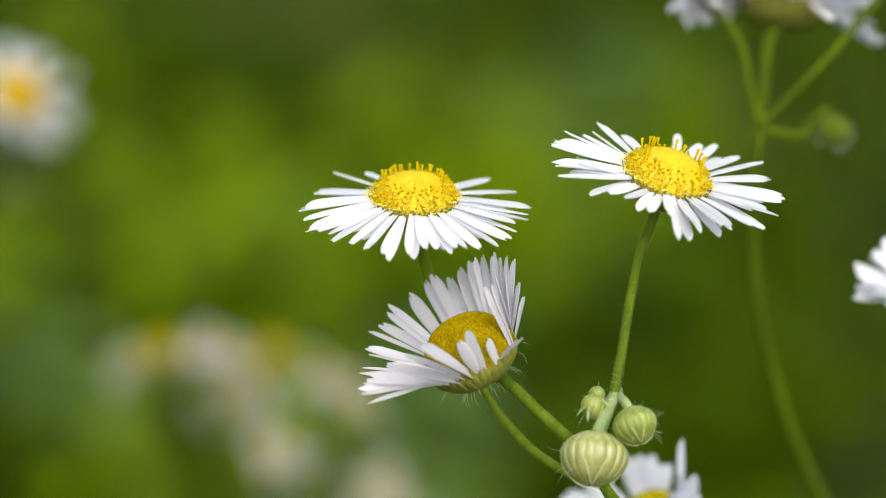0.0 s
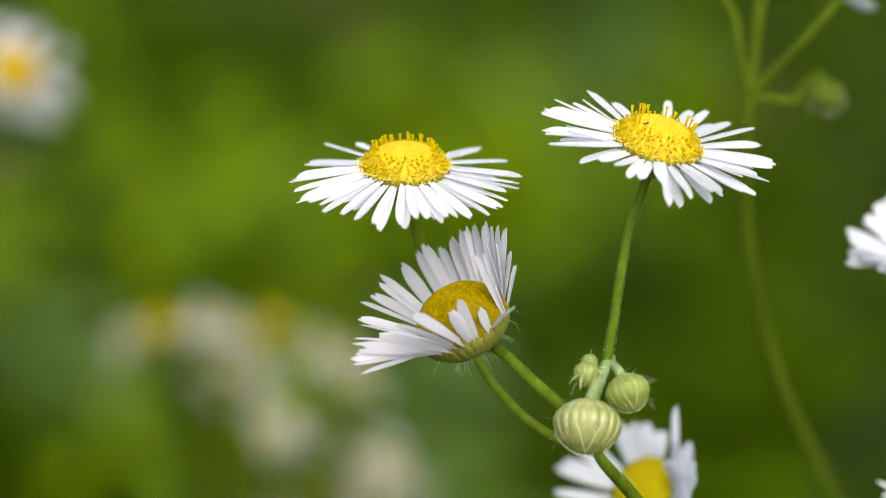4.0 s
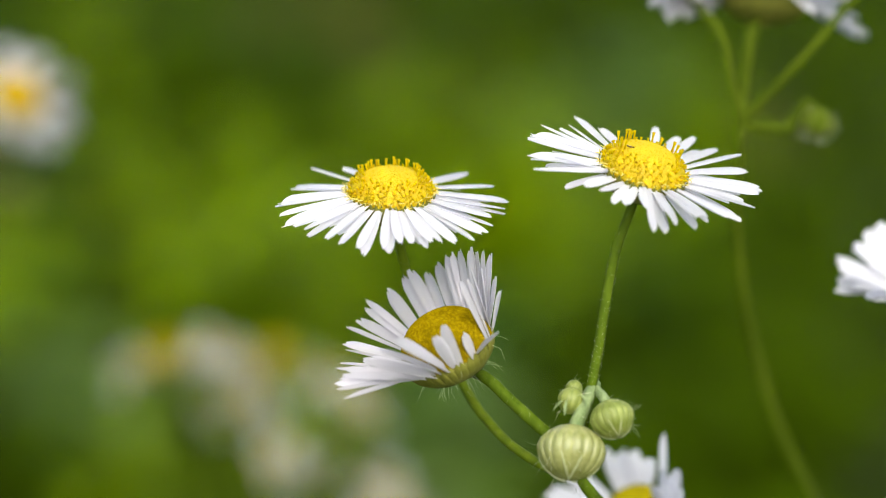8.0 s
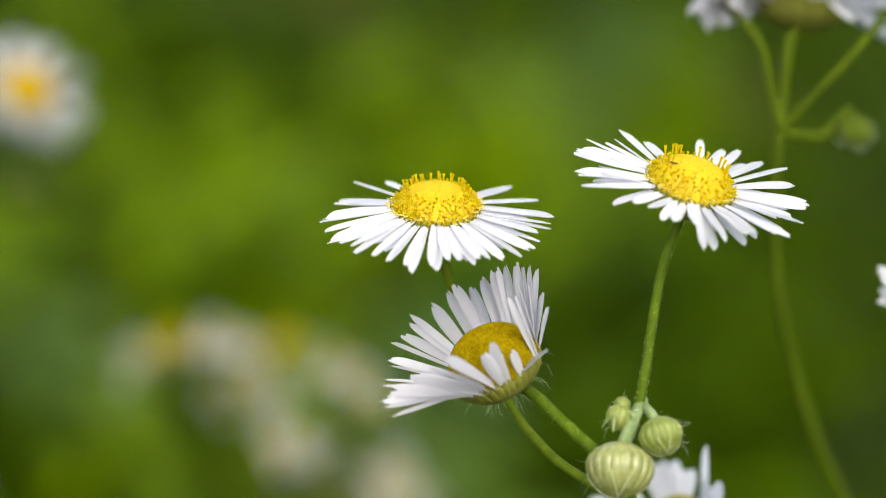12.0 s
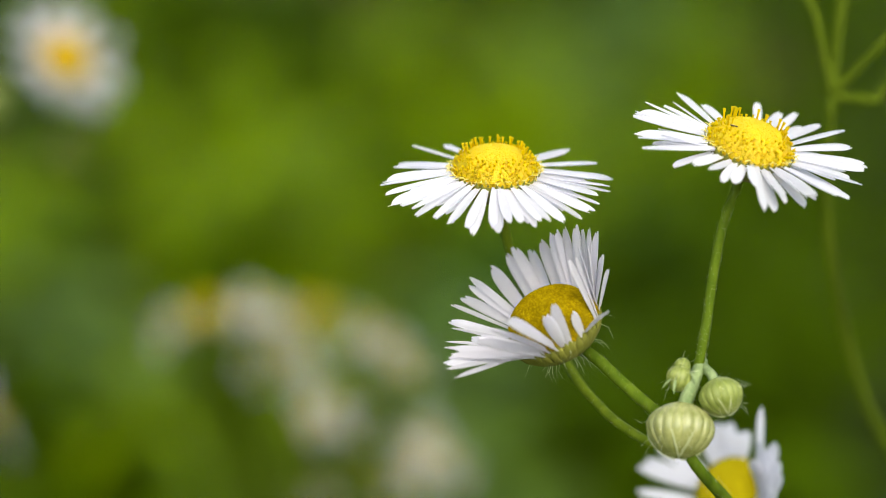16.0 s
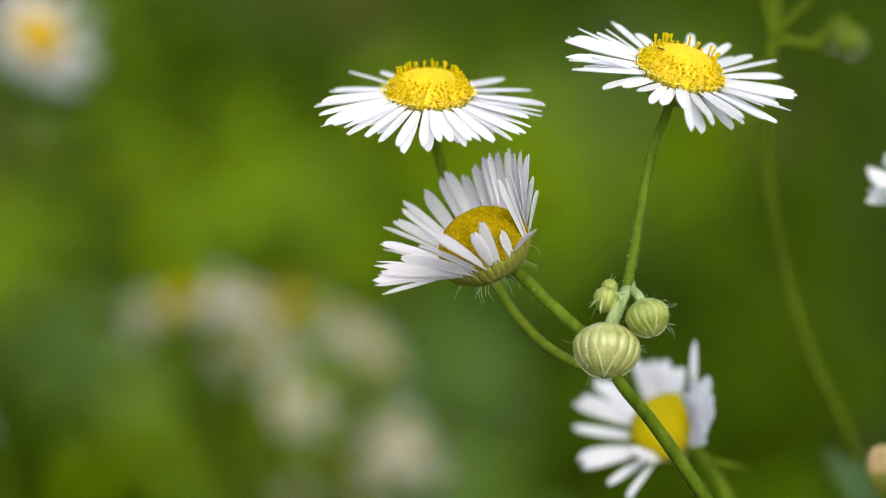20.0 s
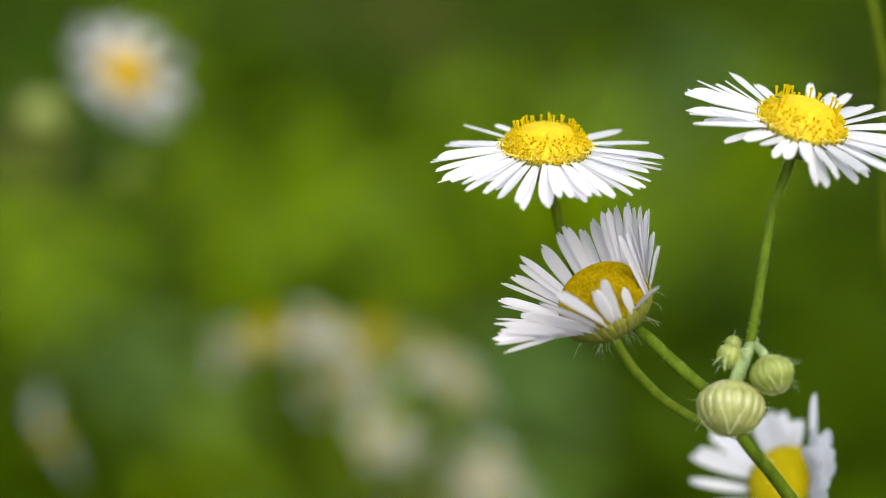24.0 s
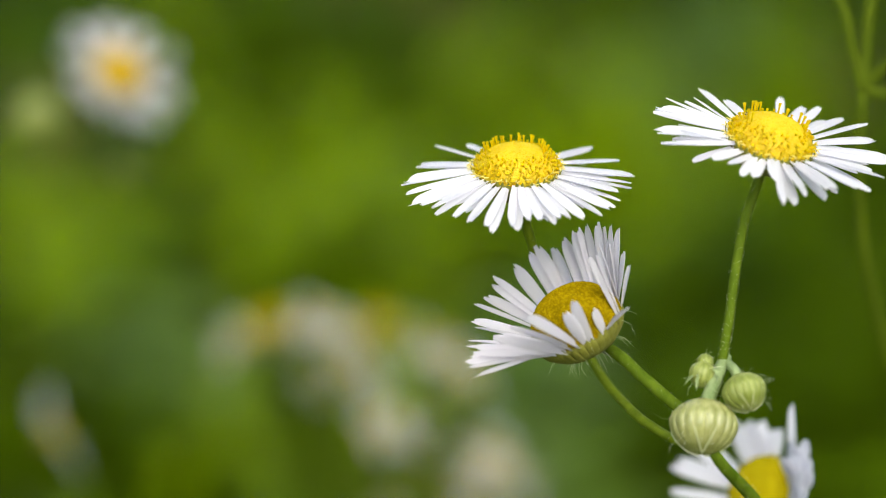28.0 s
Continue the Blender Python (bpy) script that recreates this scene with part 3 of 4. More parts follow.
undergrowth("broad_leaved_weed", M_LEAF_PALE, 0.29, 70, 0.05, "pale green broad-leaved weed in a meadow",
            ((0.167, 2.273), 0.031), ((0.097, 2.030), 0.019), ((-0.235, 1.358), 0.017), ((0.021, 1.178), 0.017), ((0.050, 1.074), 0.013), ((-0.169, 1.208), 0.012), ((-0.218, 1.225), 0.024), ((-0.185, 1.130), 0.016))
# added at shaded gaps; their dark colour paints that shade
undergrowth("leafy_weed", M_LEAF_SHADED, 0.30, 90, 0.05, "tall dark green leafy weed in a meadow",
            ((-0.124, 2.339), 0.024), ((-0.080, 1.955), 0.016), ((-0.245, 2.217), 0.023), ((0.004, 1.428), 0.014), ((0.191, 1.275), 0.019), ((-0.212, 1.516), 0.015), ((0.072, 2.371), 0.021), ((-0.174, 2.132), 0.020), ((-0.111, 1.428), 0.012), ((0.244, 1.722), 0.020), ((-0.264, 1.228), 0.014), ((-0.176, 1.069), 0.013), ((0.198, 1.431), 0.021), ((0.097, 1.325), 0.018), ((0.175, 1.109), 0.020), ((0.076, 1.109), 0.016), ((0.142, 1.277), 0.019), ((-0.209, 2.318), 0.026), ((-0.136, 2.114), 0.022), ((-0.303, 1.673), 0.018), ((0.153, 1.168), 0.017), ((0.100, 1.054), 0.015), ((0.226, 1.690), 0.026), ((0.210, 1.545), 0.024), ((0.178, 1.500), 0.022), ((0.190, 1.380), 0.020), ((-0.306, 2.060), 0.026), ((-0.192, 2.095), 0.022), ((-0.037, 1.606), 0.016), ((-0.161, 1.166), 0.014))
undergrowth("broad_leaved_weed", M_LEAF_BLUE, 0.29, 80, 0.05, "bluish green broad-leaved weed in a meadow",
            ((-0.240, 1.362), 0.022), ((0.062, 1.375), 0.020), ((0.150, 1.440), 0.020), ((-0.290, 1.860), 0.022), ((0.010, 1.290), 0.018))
undergrowth("withered_weed", M_DRY, 0.22, 60, 0.045, "withered brown weed among green leaves",
            ((-0.279, 2.110), 0.05), ((-0.110, 3.298), 0.04), ((-0.009, 1.914), 0.035), ((-0.433, 2.271), 0.04), ((-0.238, 1.948), 0.03), ((-0.225, 3.345), 0.03), ((0.090, 2.640), 0.025),
            ((0.300, 2.303), 0.03), ((-0.322, 2.026), 0.03), ((-0.246, 1.655), 0.022), ((-0.028, 1.580), 0.016))

# ---- the fleabane in focus ----
plant = thing("fleabane_plant", (0.085, 0.010, 0.0), "flowering white fleabane with yellow discs, hairy stalks and buds", "flower", "fleabane plants")
JOIN = (0.0172, -0.0193, 0.6251)
stalk(plant, [(0.085, 0.010, -0.02), (0.082, 0.008, 0.25), (0.068, 0.002, 0.50), (0.0321, -0.0128, 0.6021), (0.0241, -0.0156, 0.6152), (0.0205, -0.0174, 0.6206), JOIN, (0.0164, -0.0164, 0.6264)], 0.00075, 0.00042, name="main_stem", hairs=300)

F1 = (0.00067, -0.0059, 0.6472)
A1 = (0.0199, -0.1650, 0.9861)
# rays of a flower, each with its bearing, rise, length in millimetres, swing and, where it differs, width in millimetres
LEFT_1 = ((137, -3, 6.3, 0, 0.6), (151, -11, 6.1, 0), (158, -11, 6.0, 0), (163, -17, 5.7, 0), (183, -7, 6.0, 0), (189, -8, 6.4, 0), (199, -9, 6.5, 0), (204, -11, 6.5, 0), (209, -9, 6.4, 0), (215, -8, 6.3, 0), (223, -7, 6.2, 0), (227, -12, 6.5, 0, 0.9), (238, -10, 6.3, 0), (246, -8, 6.3, 0, 0.95), (122, -7, 4.7, -1))
FRONT_1 = ((257, -13, 6.5, 0), (255, -9, 6.3, 0, 0.9), (267, -10, 6.3, 0), (270, -13, 6.5, 0, 1.1), (275, -5, 6.1, 0), (282, -5, 6.1, 0), (289, -10, 6.3, 0), (291, -6, 6.2, 0), (296, -5, 6.1, 0), (305, -10, 6.4, 0))
RIGHT_1 = ((316, -11, 6.4, 0), (327, -10, 6.4, 0), (322, -8, 6.3, 0), (333, -8, 6.3, 0, 0.7), (335, -5, 6.0, 0), (350, -7, 6.4, 0), (355, -7, 6.3, 0), (2, -5, 6.5, 0), (22, -6, 6.2, 0), (48, -20, 6.1, 0, 0.7), (46, -5, 6.3, 0))


def level(phi, el, ln, roll, rng):
    return el, ln * (0.9 if 180 < phi < 360 else 1.0), roll


flower_head(plant, F1, A1, n=44, seed=21, elev=-9, elev_var=3, length=0.0052, width=0.00090, styles=46, shape=level, gaps=((26, 148), (246, 254), (259, 265)), rays=((LEFT_1, 0), (FRONT_1, 0), (RIGHT_1, 0)),
            R=0.00375, root_r=1.0, h=0.0022, power=2.3, open_florets=170, label="wide open white flower with a domed yellow disc")
stalk(plant, [JOIN, (0.0140, -0.0165, 0.6255), (0.0126, -0.0137, 0.6255), (0.0111, -0.0108, 0.6258), (0.0098, -0.0080, 0.6264), (0.0085, -0.0055, 0.6273), (0.0075, -0.0034, 0.6284), (0.0067, -0.0020, 0.6295), (0.0052, -0.0008, 0.6320), (0.0035, -0.0010, 0.6350), (0.0025, -0.0022, 0.6377), (0.0019, -0.0036, 0.6401), (0.0008, -0.0050, 0.6449)], 0.00039, 0.00039, M_STEM_LIGHT, hairs=90)

F2 = (0.0227, -0.0086, 0.6499)
A2 = (0.2390, -0.1938, 0.9515)


LEFT_2 = ((132, 5, 6.0, -9), (114, 3, 4.3, 2), (146, 5, 4.8, -9, 0.4), (150, 0, 5.1, -6, 0.7), (154, 1, 6.4, -1, 0.8), (159, -2, 6.5, 0), (163, -2, 6.6, 0), (170, -3, 6.7, 0), (186, -4, 6.4, 0), (193, -4, 6.4, 0), (201, 10, 5.3, 0), (208, 1, 5.9, 0), (211, -3, 7.0, -8))
FRONT_2 = ((226, -2, 3.9, -4), (241, -1, 3.8, -7, 0.8), (247, -7, 3.9, -1), (259, -4, 3.7, -9), (265, -2, 3.6, 6), (274, -10, 6.6, -2), (281, 2, 6.0, 1), (294, 4, 6.0, 2), (300, 5, 5.9, 1), (316, 3, 5.8, 1))
RIGHT_2 = ((321, 1, 6.6, 4), (337, 3, 6.5, 3), (350, 0, 5.4, 2), (358, 3, 6.6, 2), (6, 3, 7.0, -1), (14, -3, 5.6, 4), (20, 6, 6.6, 3), (30, 11, 7.0, 2), (41, 6, 6.5, 6), (50, 0, 6.2, 4), (55, 6, 6.5, 7, 0.8), (66, 1, 6.4, 2), (72, 5, 6.7, 12, 0.9))


def ragged(phi, el, ln, roll, rng):
    return (el - 6, ln * 0.55, roll) if 215 < phi < 270 else (el, ln, roll)


flower_head(plant, F2, A2, n=40, seed=34, elev=-5, elev_var=4, length=0.0050, width=0.00095, styles=36, gaps=((24, 148), (174, 183), (213, 272)), shape=ragged, rays=((LEFT_2, 0), (FRONT_2, 0), (RIGHT_2, 0)),
            R=0.00380, root_r=0.98, h=0.0023, power=2.4, open_florets=150, tall=(0.85, 1.2), label="open white flower with uneven petals and a domed yellow disc")
stalk(plant, [(0.0167, -0.0166, 0.6254), (0.0182, -0.0150, 0.6325), (0.0186, -0.0142, 0.6343), (0.01893, -0.0135, 0.6361), (0.01958, -0.0118, 0.6397), (0.02048, -0.0103, 0.6436), (0.0216, -0.0092, 0.6464), (0.0221, -0.0090, 0.6480)], 0.00041, 0.00041, hairs=220)

F3 = (0.0058, -0.0127, 0.6347)
A3 = (-0.4176, -0.1453, 0.8970)
LEFT_3 = ((120, 44, 6.2, -5, 1.25), (129, 44, 6.6, 3, 0.98), (135, 41, 6.2, -1, 0.76), (138, 35, 6.3, 4, 0.98), (147, 36, 6.4, 4, 0.65), (157, 31, 6.1, 2, 0.87), (165, 33, 5.5, 0, 0.76), (179, 32, 5.7, 3, 0.65))
BACK_3 = ((108, 51, 6.3, -6, 0.98), (97, 52, 6.5, 4, 1.19), (90, 41, 6.0, 1, 1.09), (76, 51, 6.1, 11, 1.09), (65, 61, 6.3, 12, 0.98), (61, 63, 6.5, 10, 0.76), (56, 61, 6.7, 7, 0.93), (47, 61, 6.5, 6, 0.93), (42, 62, 6.3, 5, 0.65), (39, 60, 6.2, 5, 0.65), (34, 60, 6.4, 4, 0.76), (30, 57, 6.3, 4, 0.93))
RIGHT_3 = ((24, 69, 5.5, 0, 0.82), (25, 57, 4.2, -6, 0.76), (4, 56, 4.2, -12, 0.76), (11, 83, 6.0, 0, 0.54), (18, 58, 4.6, -9, 0.65), (337, 88, 6.1, 0, 0.87), (344, 84, 5.9, 0, 0.65))
FRONT_3 = ((286, 78, 4.6, -1, 1.10), (278, 70, 4.2, -10, 1.10), (305, 86, 2.6, -1, 0.98), (313, 31, 4.1, 3, 0.98))
CROSS_3 = ((270, 55, 7.0, -31, 1.40), (260, 51, 6.8, -33, 1.20), (254, 44, 6.6, -44, 1.10))
SWEPT_3 = ((247, 30, 6.1, -85, 0.98), (237, 30, 6.8, -56, 0.89), (232, 30, 7.4, -58, 0.36), (233, 29, 6.8, -44, 0.80), (223, 27, 7.2, -25, 0.80), (219, 24, 7.2, -11, 0.40), (212, 21, 7.1, 10, 0.40), (242, 30, 6.6, -67, 0.89), (252, 32, 5.8, -90, 0.89), (228, 29, 6.9, -38, 0.71))

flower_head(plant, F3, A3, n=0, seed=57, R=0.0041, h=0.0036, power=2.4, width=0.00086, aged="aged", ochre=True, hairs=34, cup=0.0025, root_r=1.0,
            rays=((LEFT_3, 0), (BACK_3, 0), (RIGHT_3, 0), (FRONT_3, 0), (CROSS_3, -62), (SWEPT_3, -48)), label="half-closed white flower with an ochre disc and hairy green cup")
stalk(plant, [(0.0154, -0.0162, 0.6275), (0.0141, -0.0154, 0.6283), (0.0112, -0.0137, 0.6305), (0.0087, -0.0120, 0.6323), (0.0076, -0.0112, 0.6325)], 0.00052, 0.00051, hairs=120)

bud(plant, (0.0163, -0.0187, 0.6274), (0.1025, 0.4719, 0.8756), 0.00292, 0.75, 5, 18, 40, label="nodding round pale green bud with ribbed bracts")
stalk(plant, [(0.0186, -0.0139, 0.6321), (0.0181, -0.0154, 0.6319), (0.0175, -0.0170, 0.6311), (0.0169, -0.0178, 0.6300), (0.0166, -0.0181, 0.6290)], 0.00042, 0.00062, M_STEM_PALE)
bud(plant, (0.0198, -0.0181, 0.6302), (-0.2864, 0.4807, 0.8288), 0.0019, 0.80, 6, 16, 36, green=M_BUD_GREEN, label="small round pale green bud")
stalk(plant, [(0.0185, -0.0139, 0.6319), (0.0187, -0.0156, 0.6319), (0.0191, -0.0169, 0.6317), (0.0194, -0.0174, 0.6311)], 0.00034, 0.00042, M_STEM_PALE)
bud(plant, (0.0163, -0.0167, 0.6314), (0.2233, 0.4462, 0.8667), 0.00112, 0.95, 7, 10, 30, 0.0012, M_BUD_GREEN, label="tiny hairy green bud")
bud(plant, (0.0166, -0.0160, 0.6323), (0.1010, 0.9799, 0.1721), 0.00072, 0.95, 8, 9, 20, 0.0008, M_BUD_GREEN, label="tiny green bud")
stem_leaf(plant, (0.0163, -0.0171, 0.6318), (0.0147, -0.0179, 0.6308), 0.00034, M_STEM_PALE, name="bract_leaf")
stem_leaf(plant, (0.0159, -0.0177, 0.6317), (0.0157, -0.0184, 0.6305), 0.00026, M_STEM_PALE, name="bract_leaf")
stem_leaf(plant, (0.0171, -0.0171, 0.6321), (0.0177, -0.0180, 0.6313), 0.00030, M_STEM_PALE, name="bract_leaf")
stalk(plant, [(0.0177, -0.0151, 0.6296), (0.0172, -0.0151, 0.6316), (0.0164, -0.0164, 0.6318)], 0.0003, 0.0003, M_STEM_PALE)

# ---- the lower flower just behind ----
low_plant = thing("fleabane_plant", (0.060, 0.060, 0.0), "white fleabane flower with a ragged ring of petals", "flower", "fleabane plants")
FL = (0.0238, 0.0073, 0.6124)
AL = (-0.5812, -0.5010, 0.6413)


LEFT_L = ((134, 16, 6.5, -1, 1.39), (128, 11, 6.1, 1, 1.11), (150, 20, 7.0, -1, 1.49), (144, 18, 6.7, 0, 1.11), (173, 19, 6.4, -12, 1.39), (200, 24, 5.8, -20, 1.49), (211, 29, 5.5, -19, 1.39), (235, 30, 5.2, -5, 1.02), (254, 23, 5.9, -8, 0.74))
UP_L = ((99, 15, 4.1, -5, 1.35), (84, 15, 3.8, -3, 1.46), (112, 16, 5.3, -14, 1.25), (72, 19, 2.7, 2, 1.25), (91, 22, 4.1, 0, 1.35), (60, 24, 2.8, 0, 1.25))
CURL_L = ((256, 76, 4.2, -7, 1.30), (262, 70, 4.0, -20, 1.20))
FOLD_L = ((11, 50, 7.5, 30, 0.72), (335, 41, 5.8, 24, 1.44), (327, 35, 5.6, 22, 1.44), (348, 50, 5.6, 19, 1.44), (348, 66, 5.6, 0, 1.37), (320, 34, 5.2, 14, 1.37), (314, 31, 4.6, 9, 1.15), (339, 55, 5.8, 25, 1.44), (0, 58, 5.4, 10, 1.44), (332, 48, 5.4, 10, 1.37), (322, 44, 5.0, 14, 1.30), (354, 44, 5.6, 22, 1.37))

flower_head(low_plant, FL, AL, n=0, seed=71, R=0.0036, h=0.0022, length=0.0070, width=0.00145, floret=M_LEMON, rays=((LEFT_L, 0), (UP_L, 0), (FOLD_L, 42), (CURL_L, -60)),
            label="white flower with loose petals and a low yellow disc")
stalk(low_plant, [(0.060, 0.060, -0.02), (0.058, 0.055, 0.3), (0.0357, 0.0076, 0.5888), (0.0292, 0.0104, 0.6065), (0.0266, 0.0103, 0.6099)], 0.0010, 0.0006, name="main_stem")
stalk(low_plant, [(0.0278, 0.0104, 0.6082), (0.0301, 0.0093, 0.6082), (0.0323, 0.0092, 0.6077)], 0.00035, 0.0001, name="bract_tip")

# ---- the taller plant to the right, seen from below ----
tall = thing("fleabane_plant", (0.105, 0.095, 0.0), "tall fleabane with branching stalks and a nodding bud", "flower", "fleabane plants")
RJ = (0.0351, 0.0265, 0.6475)
stalk(tall, [(0.105, 0.095, -0.02), (0.100, 0.090, 0.3), (0.0515, 0.0365, 0.5875), (0.0465, 0.0359, 0.6019), (0.0412, 0.0344, 0.6126), (0.0375, 0.0320, 0.6238), (0.0352, 0.0288, 0.6360), RJ], 0.00060, 0.00048, M_STEM_DULL, name="main_stem")
stalk(tall, [RJ, (0.0342, 0.0263, 0.6510), (0.0327, 0.0267, 0.6566), (0.0299, 0.0283, 0.6596)], 0.0004, 0.0004, M_STEM_DULL)
stalk(tall, [RJ, (0.0355, 0.0274, 0.6514), (0.0363, 0.0288, 0.6569), (0.0371, 0.0308, 0.6574)], 0.0006, 0.0005, M_STEM_DULL)
stalk(tall, [RJ, (0.0380, 0.0253, 0.6511), (0.0423, 0.0245, 0.6562), (0.0452, 0.0260, 0.6594), (0.0490, 0.0260, 0.6633)], 0.00042, 0.00036, M_STEM_DULL)
flower_head(tall, (0.0375, 0.0313, 0.6595), (0.1221, 0.3376, 0.9333), n=64, seed=81, elev=24, elev_var=12, rays=((((340, -26, 6.5, 0), (328, -32, 5.4, 0), (352, -24, 6.8, 0), (12, -20, 7.2, 0), (22, -18, 7.2, 0), (300, -30, 5.0, 0)), 0),), R=0.0045, h=0.0015, length=0.0066, width=0.0013, cup=0.0026, label="white flower seen from below, green underside")
flower_head(tall, (0.0296, 0.0289, 0.6619), (-0.2479, 0.5815, 0.7748), n=34, seed=82, elev=-42, elev_var=18, R=0.0014, h=0.0003, length=0.0040, width=0.0014, aged="aged", floret=M_LEMON, label="small half-closed white flower")
flower_head(tall, (0.0512, 0.0265, 0.6654), (0.5270, 0.1017, 0.8437), n=40, seed=83, elev=5, elev_var=10, R=0.0034, h=0.0015, label="white flower on a slanting stalk")
bud(tall, (0.0428, 0.0285, 0.6470), (0.2557, 0.1333, 0.9575), 0.0019, 0.85, 9, 14, 260, 0.0006, M_STEM_DULL, label="nodding hairy green bud")
stalk(tall, [RJ, (0.0383, 0.0270, 0.6469), (0.0396, 0.0278, 0.6467), (0.0405, 0.0284, 0.6476), (0.0413, 0.0286, 0.6487), (0.0426, 0.0288, 0.6490)], 0.0005, 0.0006, M_STEM_DULL)

# ---- the plant at the right edge ----
edge = thing("fleabane_plant", (0.120, 0.030, 0.0), "white fleabane with cupped flowers and a withered brown head", "flower", "fleabane plants")
flower_head(edge, (0.0504, 0.0073, 0.6360), (-0.2819, -0.2350, 0.9302), n=46, seed=91, elev=40, elev_var=9, R=0.0027, h=0.0012, length=0.0062, width=0.0018, floret=M_LEMON, label="cupped white flower with a yellow disc")
stalk(edge, [(0.120, 0.030, -0.02), (0.115, 0.028, 0.3), (0.0540, 0.0040, 0.6060), (0.0522, 0.0059, 0.6224), (0.0506, 0.0070, 0.6332)], 0.0010, 0.0006, name="main_stem")
flower_head(edge, (0.0532, -0.0024, 0.6136), (-0.3158, -0.3197, 0.8934), n=50, seed=92, elev=24, elev_var=10, R=0.0034, h=0.0015, length=0.0062, width=0.0011, label="cupped white flower low on the plant")
stalk(edge, [(0.0540, 0.0040, 0.6060), (0.0537, -0.0012, 0.6099), (0.0537, -0.0019, 0.6115)], 0.0006, 0.0006)
flower_head(edge, (0.0451, 0.0064, 0.6086), (-0.1020, 0.1404, 0.9848), n=0, seed=93, R=0.0016, h=0.0024, ochre=True, floret=M_BROWN, cup=0.0022, label="withered brown flower head without petals")
stalk(edge, [(0.0540, 0.0040, 0.6060), (0.0462, 0.0044, 0.6048), (0.0453, 0.0058, 0.6065)], 0.0006, 0.0006)
stem_leaf(edge, (0.0485, 0.0232, 0.5936), (0.0440, 0.0403, 0.5999), 0.0040)

# ---- the plants out of focus behind ----
behind = thing("fleabane_plant", (-0.13, 0.20, 0.0), "white fleabane flower and round buds well behind", "flower", "fleabane plants")
flower_head(behind, (-0.0629, 0.1956, 0.6191), (0.5463, -0.5255, 0.6523), n=23, seed=95, elev=6, elev_var=9, R=0.0043, h=0.0026, length=0.0070, width=0.0013, joined=True, aged="aged", floret=M_ORANGE, label="open white flower with an orange-yellow disc")
stalk(behind, [(-0.13, 0.20, -0.02), (-0.13, 0.20, 0.35), (-0.0942, 0.1807, 0.5502), (-0.0783, 0.1902, 0.5760), (-0.0669, 0.1991, 0.5995), (-0.0627, 0.1981, 0.6166)], 0.0003, 0.0002, M_STEM_DULL, name="main_stem")
bud(behind, (-0.0778, 0.2037, 0.6107), (0.0000, 0.0773, -0.9970), 0.0036, 0.85, 10, 20, 0, green=M_BUD_GREEN, label="round pale green bud")
stalk(behind, [(-0.0783, 0.1902, 0.5760), (-0.0779, 0.1974, 0.5932), (-0.0777, 0.2029, 0.6072)], 0.0003, 0.0003)
bud(behind, (-0.0639, 0.2015, 0.6007), (0.0000, 0.0773, -0.9970), 0.0028, 0.85, 11, 20, 0, green=M_STEM_DULL, label="round pale green bud")
stalk(behind, [(-0.0731, 0.1943, 0.5864), (-0.0660, 0.1986, 0.5930), (-0.0638, 0.2008, 0.5977)], 0.0003, 0.0003)

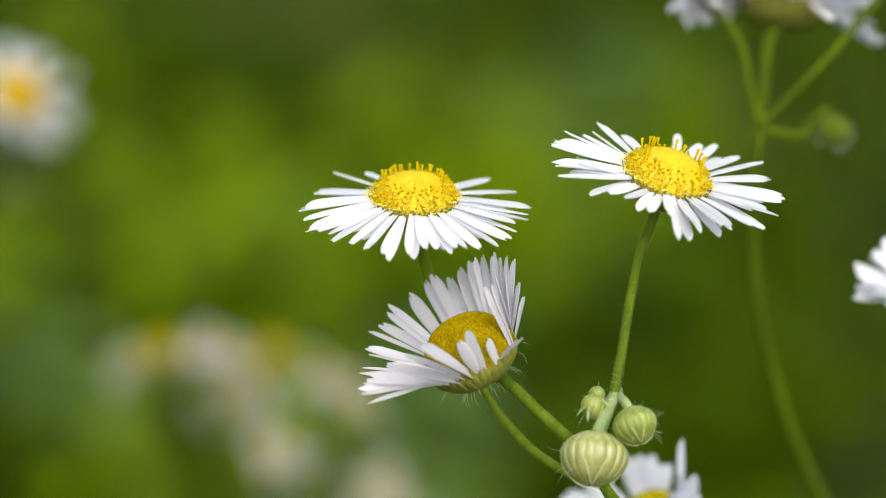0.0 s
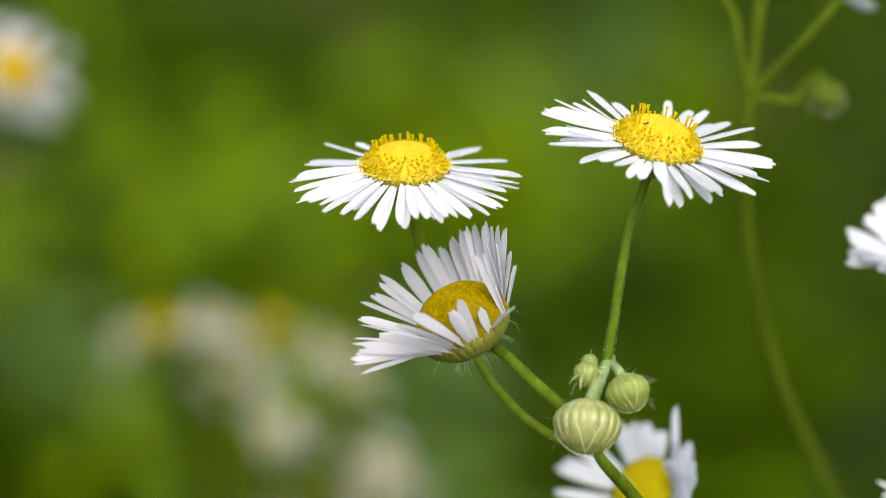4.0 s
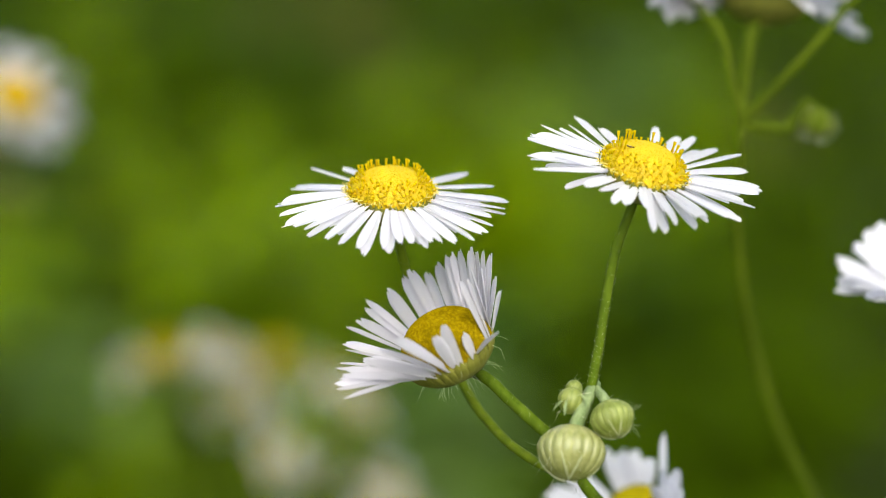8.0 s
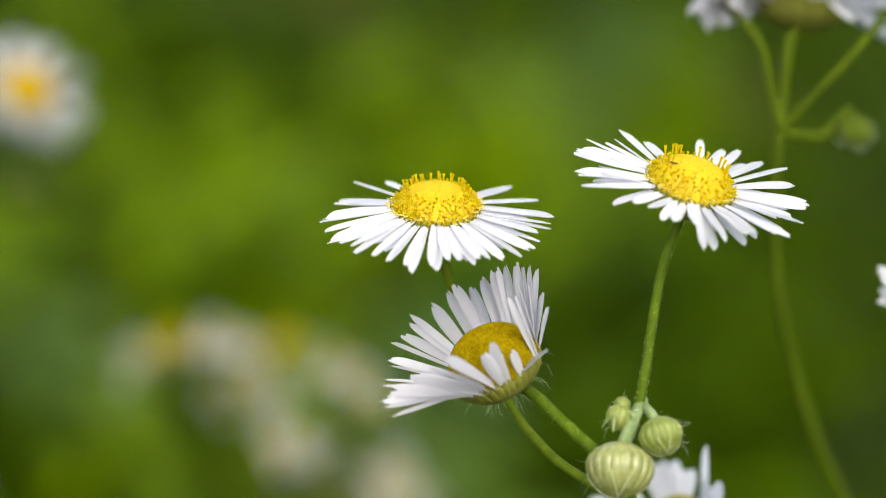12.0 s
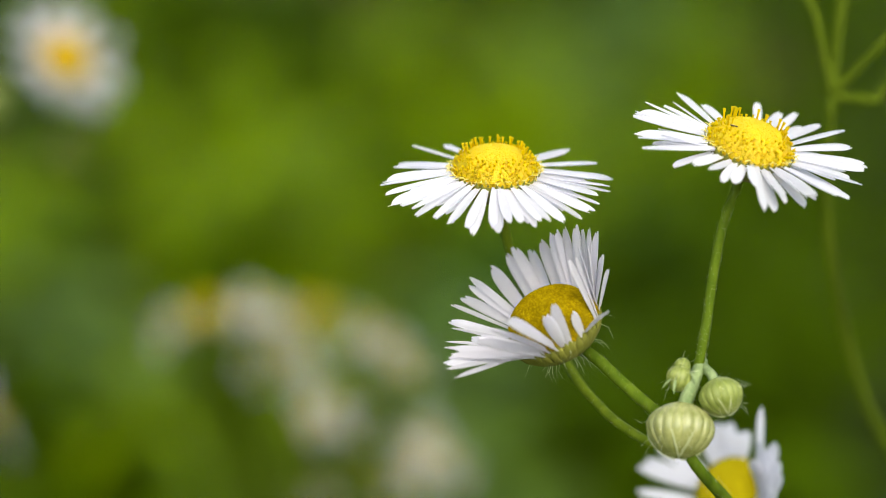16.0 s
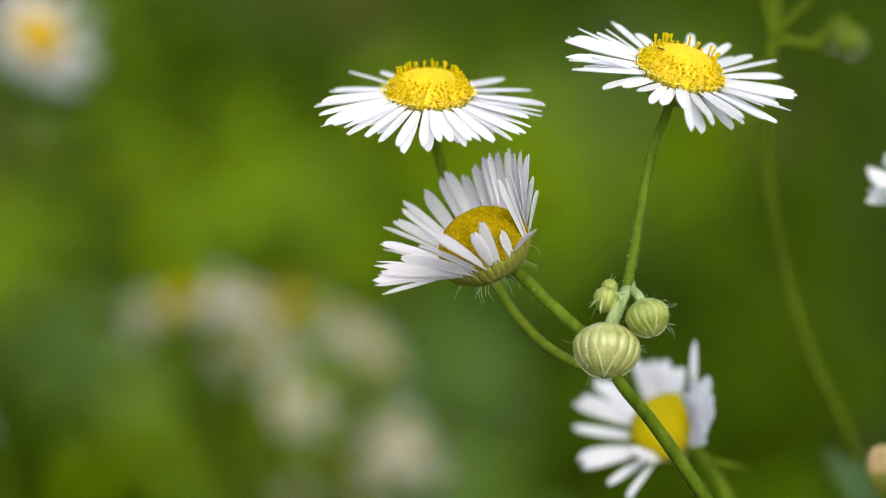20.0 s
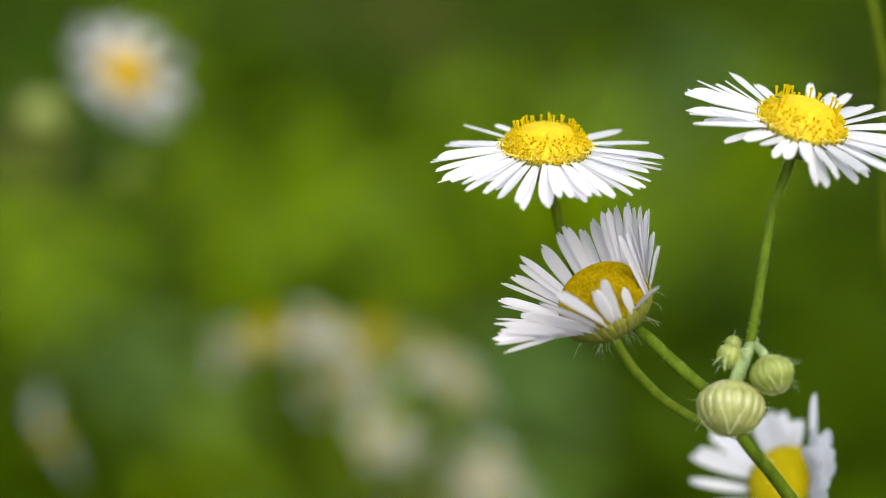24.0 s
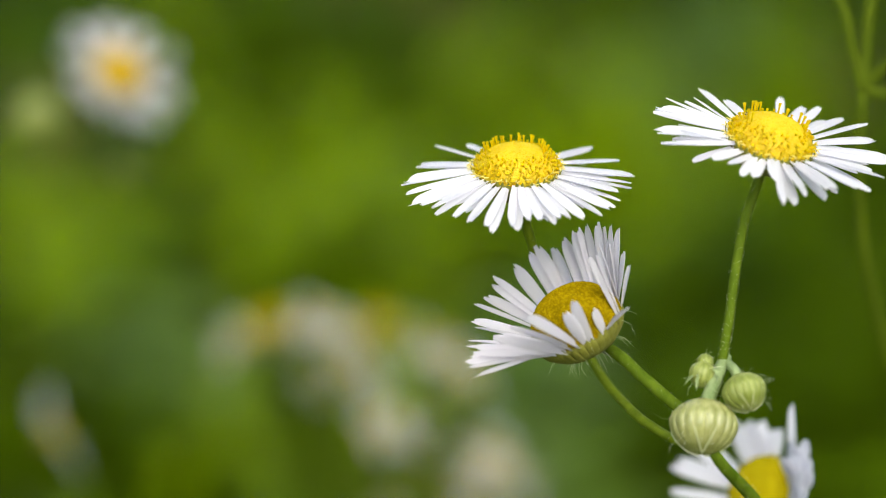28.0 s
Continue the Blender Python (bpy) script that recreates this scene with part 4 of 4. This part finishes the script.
cluster = thing("fleabane_plant", (-0.045, 0.305, 0.0), "cluster of many small white fleabane flowers", "flower", "fleabane plants")
HUB = (-0.0291, 0.2697, 0.4968)
stalk(cluster, [(-0.045, 0.305, -0.02), (-0.045, 0.305, 0.25), HUB], 0.0016, 0.0012, name="main_stem")
for k, (at, ax, petals) in enumerate((
        ((-0.0459, 0.2583, 0.5585), (0.0, -0.3, 0.9), 2), ((-0.0495, 0.2629, 0.5561), (0.1, -0.3, 0.9), 4), ((-0.0540, 0.2719, 0.5515), (-0.3, -0.3, 0.9), 4), ((-0.0363, 0.2505, 0.5626), (0.3, -0.3, 0.9), 9),
        ((-0.0340, 0.2591, 0.5587), (-0.2, -0.3, 0.9), 8), ((-0.0412, 0.2848, 0.5502), (-0.0, -0.3, 0.9), 7), ((-0.0333, 0.2793, 0.5489), (-0.0, -0.3, 0.9), 4), ((-0.0261, 0.2724, 0.5544), (-0.3, -0.3, 0.9), 2),
        ((-0.0282, 0.2722, 0.5518), (0.3, -0.3, 0.9), 3), ((-0.0313, 0.2683, 0.5479), (0.2, -0.3, 0.9), 9), ((-0.0298, 0.2735, 0.5427), (-0.3, -0.3, 0.9), 8), ((-0.0362, 0.2765, 0.5414), (0.1, -0.3, 0.9), 7),
        ((-0.0368, 0.2605, 0.5499), (-0.4, -0.3, 0.9), 4), ((-0.0183, 0.2803, 0.5480), (-0.0, -0.3, 0.9), 7), ((-0.0145, 0.2752, 0.5501), (0.3, -0.3, 0.9), 7), ((-0.0108, 0.2750, 0.5457), (0.3, -0.3, 0.9), 8),
        ((-0.0085, 0.2638, 0.5457), (0.2, -0.3, 0.9), 4), ((-0.0249, 0.2656, 0.5382), (0.3, -0.3, 0.9), 9), ((-0.0220, 0.2808, 0.5303), (-0.3, -0.3, 0.9), 8), ((-0.0265, 0.2548, 0.5383), (-0.2, -0.3, 0.9), 4),
        ((-0.0183, 0.2838, 0.5313), (-0.1, -0.3, 0.9), 3), ((-0.0065, 0.2719, 0.5297), (-0.2, -0.3, 0.9), 9), ((-0.0031, 0.2678, 0.5282), (-0.1, -0.3, 0.9), 8), ((-0.0059, 0.2623, 0.5266), (0.1, -0.3, 0.9), 7),
        ((0.0001, 0.2704, 0.5233), (0.3, -0.3, 0.9), 7), ((-0.0270, 0.2739, 0.5162), (0.3, -0.3, 0.9), 8), ((-0.0225, 0.2800, 0.5152), (0.4, -0.3, 0.9), 4), ((-0.0115, 0.2735, 0.5187), (-0.3, -0.3, 0.9), 4),
        ((-0.0160, 0.2801, 0.5231), (0.4, -0.3, 0.9), 3))):
    few = petals < 3
    flower_head(cluster, at, ax, n=petals if few else petals * 5 // 6, seed=400 + k, elev=0, elev_var=18, R=0.0030 if few else 0.0015, h=0.003 if few else 0.001, length=0.0030 if few else 0.0046, width=0.0015, joined=True, aged="aged", floret=M_LEMON, label="small white flower")
    a = Vector(at) - Vector(ax) * 0.004
    stalk(cluster, [HUB, Vector(HUB).lerp(a, 0.5) + Vector((0, 0, -0.01)), a], 0.0006, 0.0005)

side_plant = thing("fleabane_plant", (-0.16, 0.26, 0.0), "white fleabane flower hanging sideways", "flower", "fleabane plants")
flower_head(side_plant, (-0.0825, 0.2296, 0.5474), (0.8877, 0.2551, 0.3832), n=7, seed=99, elev=10, elev_var=14, R=0.0024, h=0.0010, length=0.0070, width=0.0014, joined=True, aged="aged", floret=M_LEMON, label="faded white flower turned sideways")
stalk(side_plant, [(-0.16, 0.26, -0.02), (-0.155, 0.26, 0.3), (-0.0734, 0.2231, 0.5199), (-0.0796, 0.2301, 0.5451)], 0.0010, 0.0005, name="main_stem")


# ---- a tiny insect on the disc ----
def ball(at, rx, ry, rz, sides=10, rings=6):
    s = Soup().lathe([(math.sin(a) + 0.01, -math.cos(a)) for a in [math.pi * k / rings for k in range(rings + 1)]], sides)
    s.v = [Vector((q.x * rx + at[0], q.y * ry + at[1], q.z * rz + at[2])) for q in s.v]
    return s


M_BUG = plant_mat("dark_brown_shell", (0.035, 0.018, 0.006), (0.07, 0.035, 0.012), 0.3, 3000)
M_WING = plant_mat("pale_wing", (0.55, 0.40, 0.12), (0.68, 0.52, 0.20), 0.3, 3000, thin=0.3)
insect = thing("thrips", (0, 0, 0), "tiny dark slender insect with pale wings on a flower disc", "insect")
part("abdomen", ball((-0.00012, 0, 0.00009), 0.00026, 0.00008, 0.00007).mesh("abdomen", M_BUG), insect)
part("head", ball((0.00022, 0, 0.0001), 0.0001, 0.00008, 0.00007).mesh("head", M_BUG), insect)
for y in (-1, 1):
    part("wing", ball((-0.00014, 0.00004 * y, 0.00017), 0.00026, 0.00004, 0.000015).mesh("wing", M_WING), insect, "pale folded wing")
    part("antenna", Soup().tube([Vector((0.0003, 0.00003 * y, 0.0001)), Vector((0.00045, 0.0001 * y, 0.00015))], (0.00001, 0.000006), 4).mesh("antenna", M_BUG), insect)
    for x in (0.0001, 0.0, -0.0001):
        part("leg", Soup().tube([Vector((x, 0.00005 * y, 0.00009)), Vector((x, 0.00016 * y, 0.00012)), Vector((x, 0.0002 * y, 0.0))], [0.000014, 0.000012, 0.000008], 4).mesh("leg", M_BUG), insect)


def motions():
    """The insect creeps over the disc; the plants stand still."""
    walk(insect, [
        (0, axis_frame((0.02150, -0.01094, 0.65195), A2, 84)), (3, axis_frame((0.02156, -0.01075, 0.65204), A2, 66)), (6, axis_frame((0.02146, -0.01016, 0.65229), A2, 6)),
        (9, axis_frame((0.02146, -0.01026, 0.65226), A2, -4)), (11, axis_frame((0.02109, -0.01037, 0.65220), A2, 0)), (14, axis_frame((0.02107, -0.01001, 0.65233), A2, -8)),
        (17, axis_frame((0.02117, -0.01052, 0.65214), A2, -14)), (20, axis_frame((0.02089, -0.01008, 0.65229), A2, -25)), (23, axis_frame((0.02064, -0.00944, 0.65246), A2, 0)),
        (28, axis_frame((0.02058, -0.00914, 0.65252), A2, 70))])


motions()
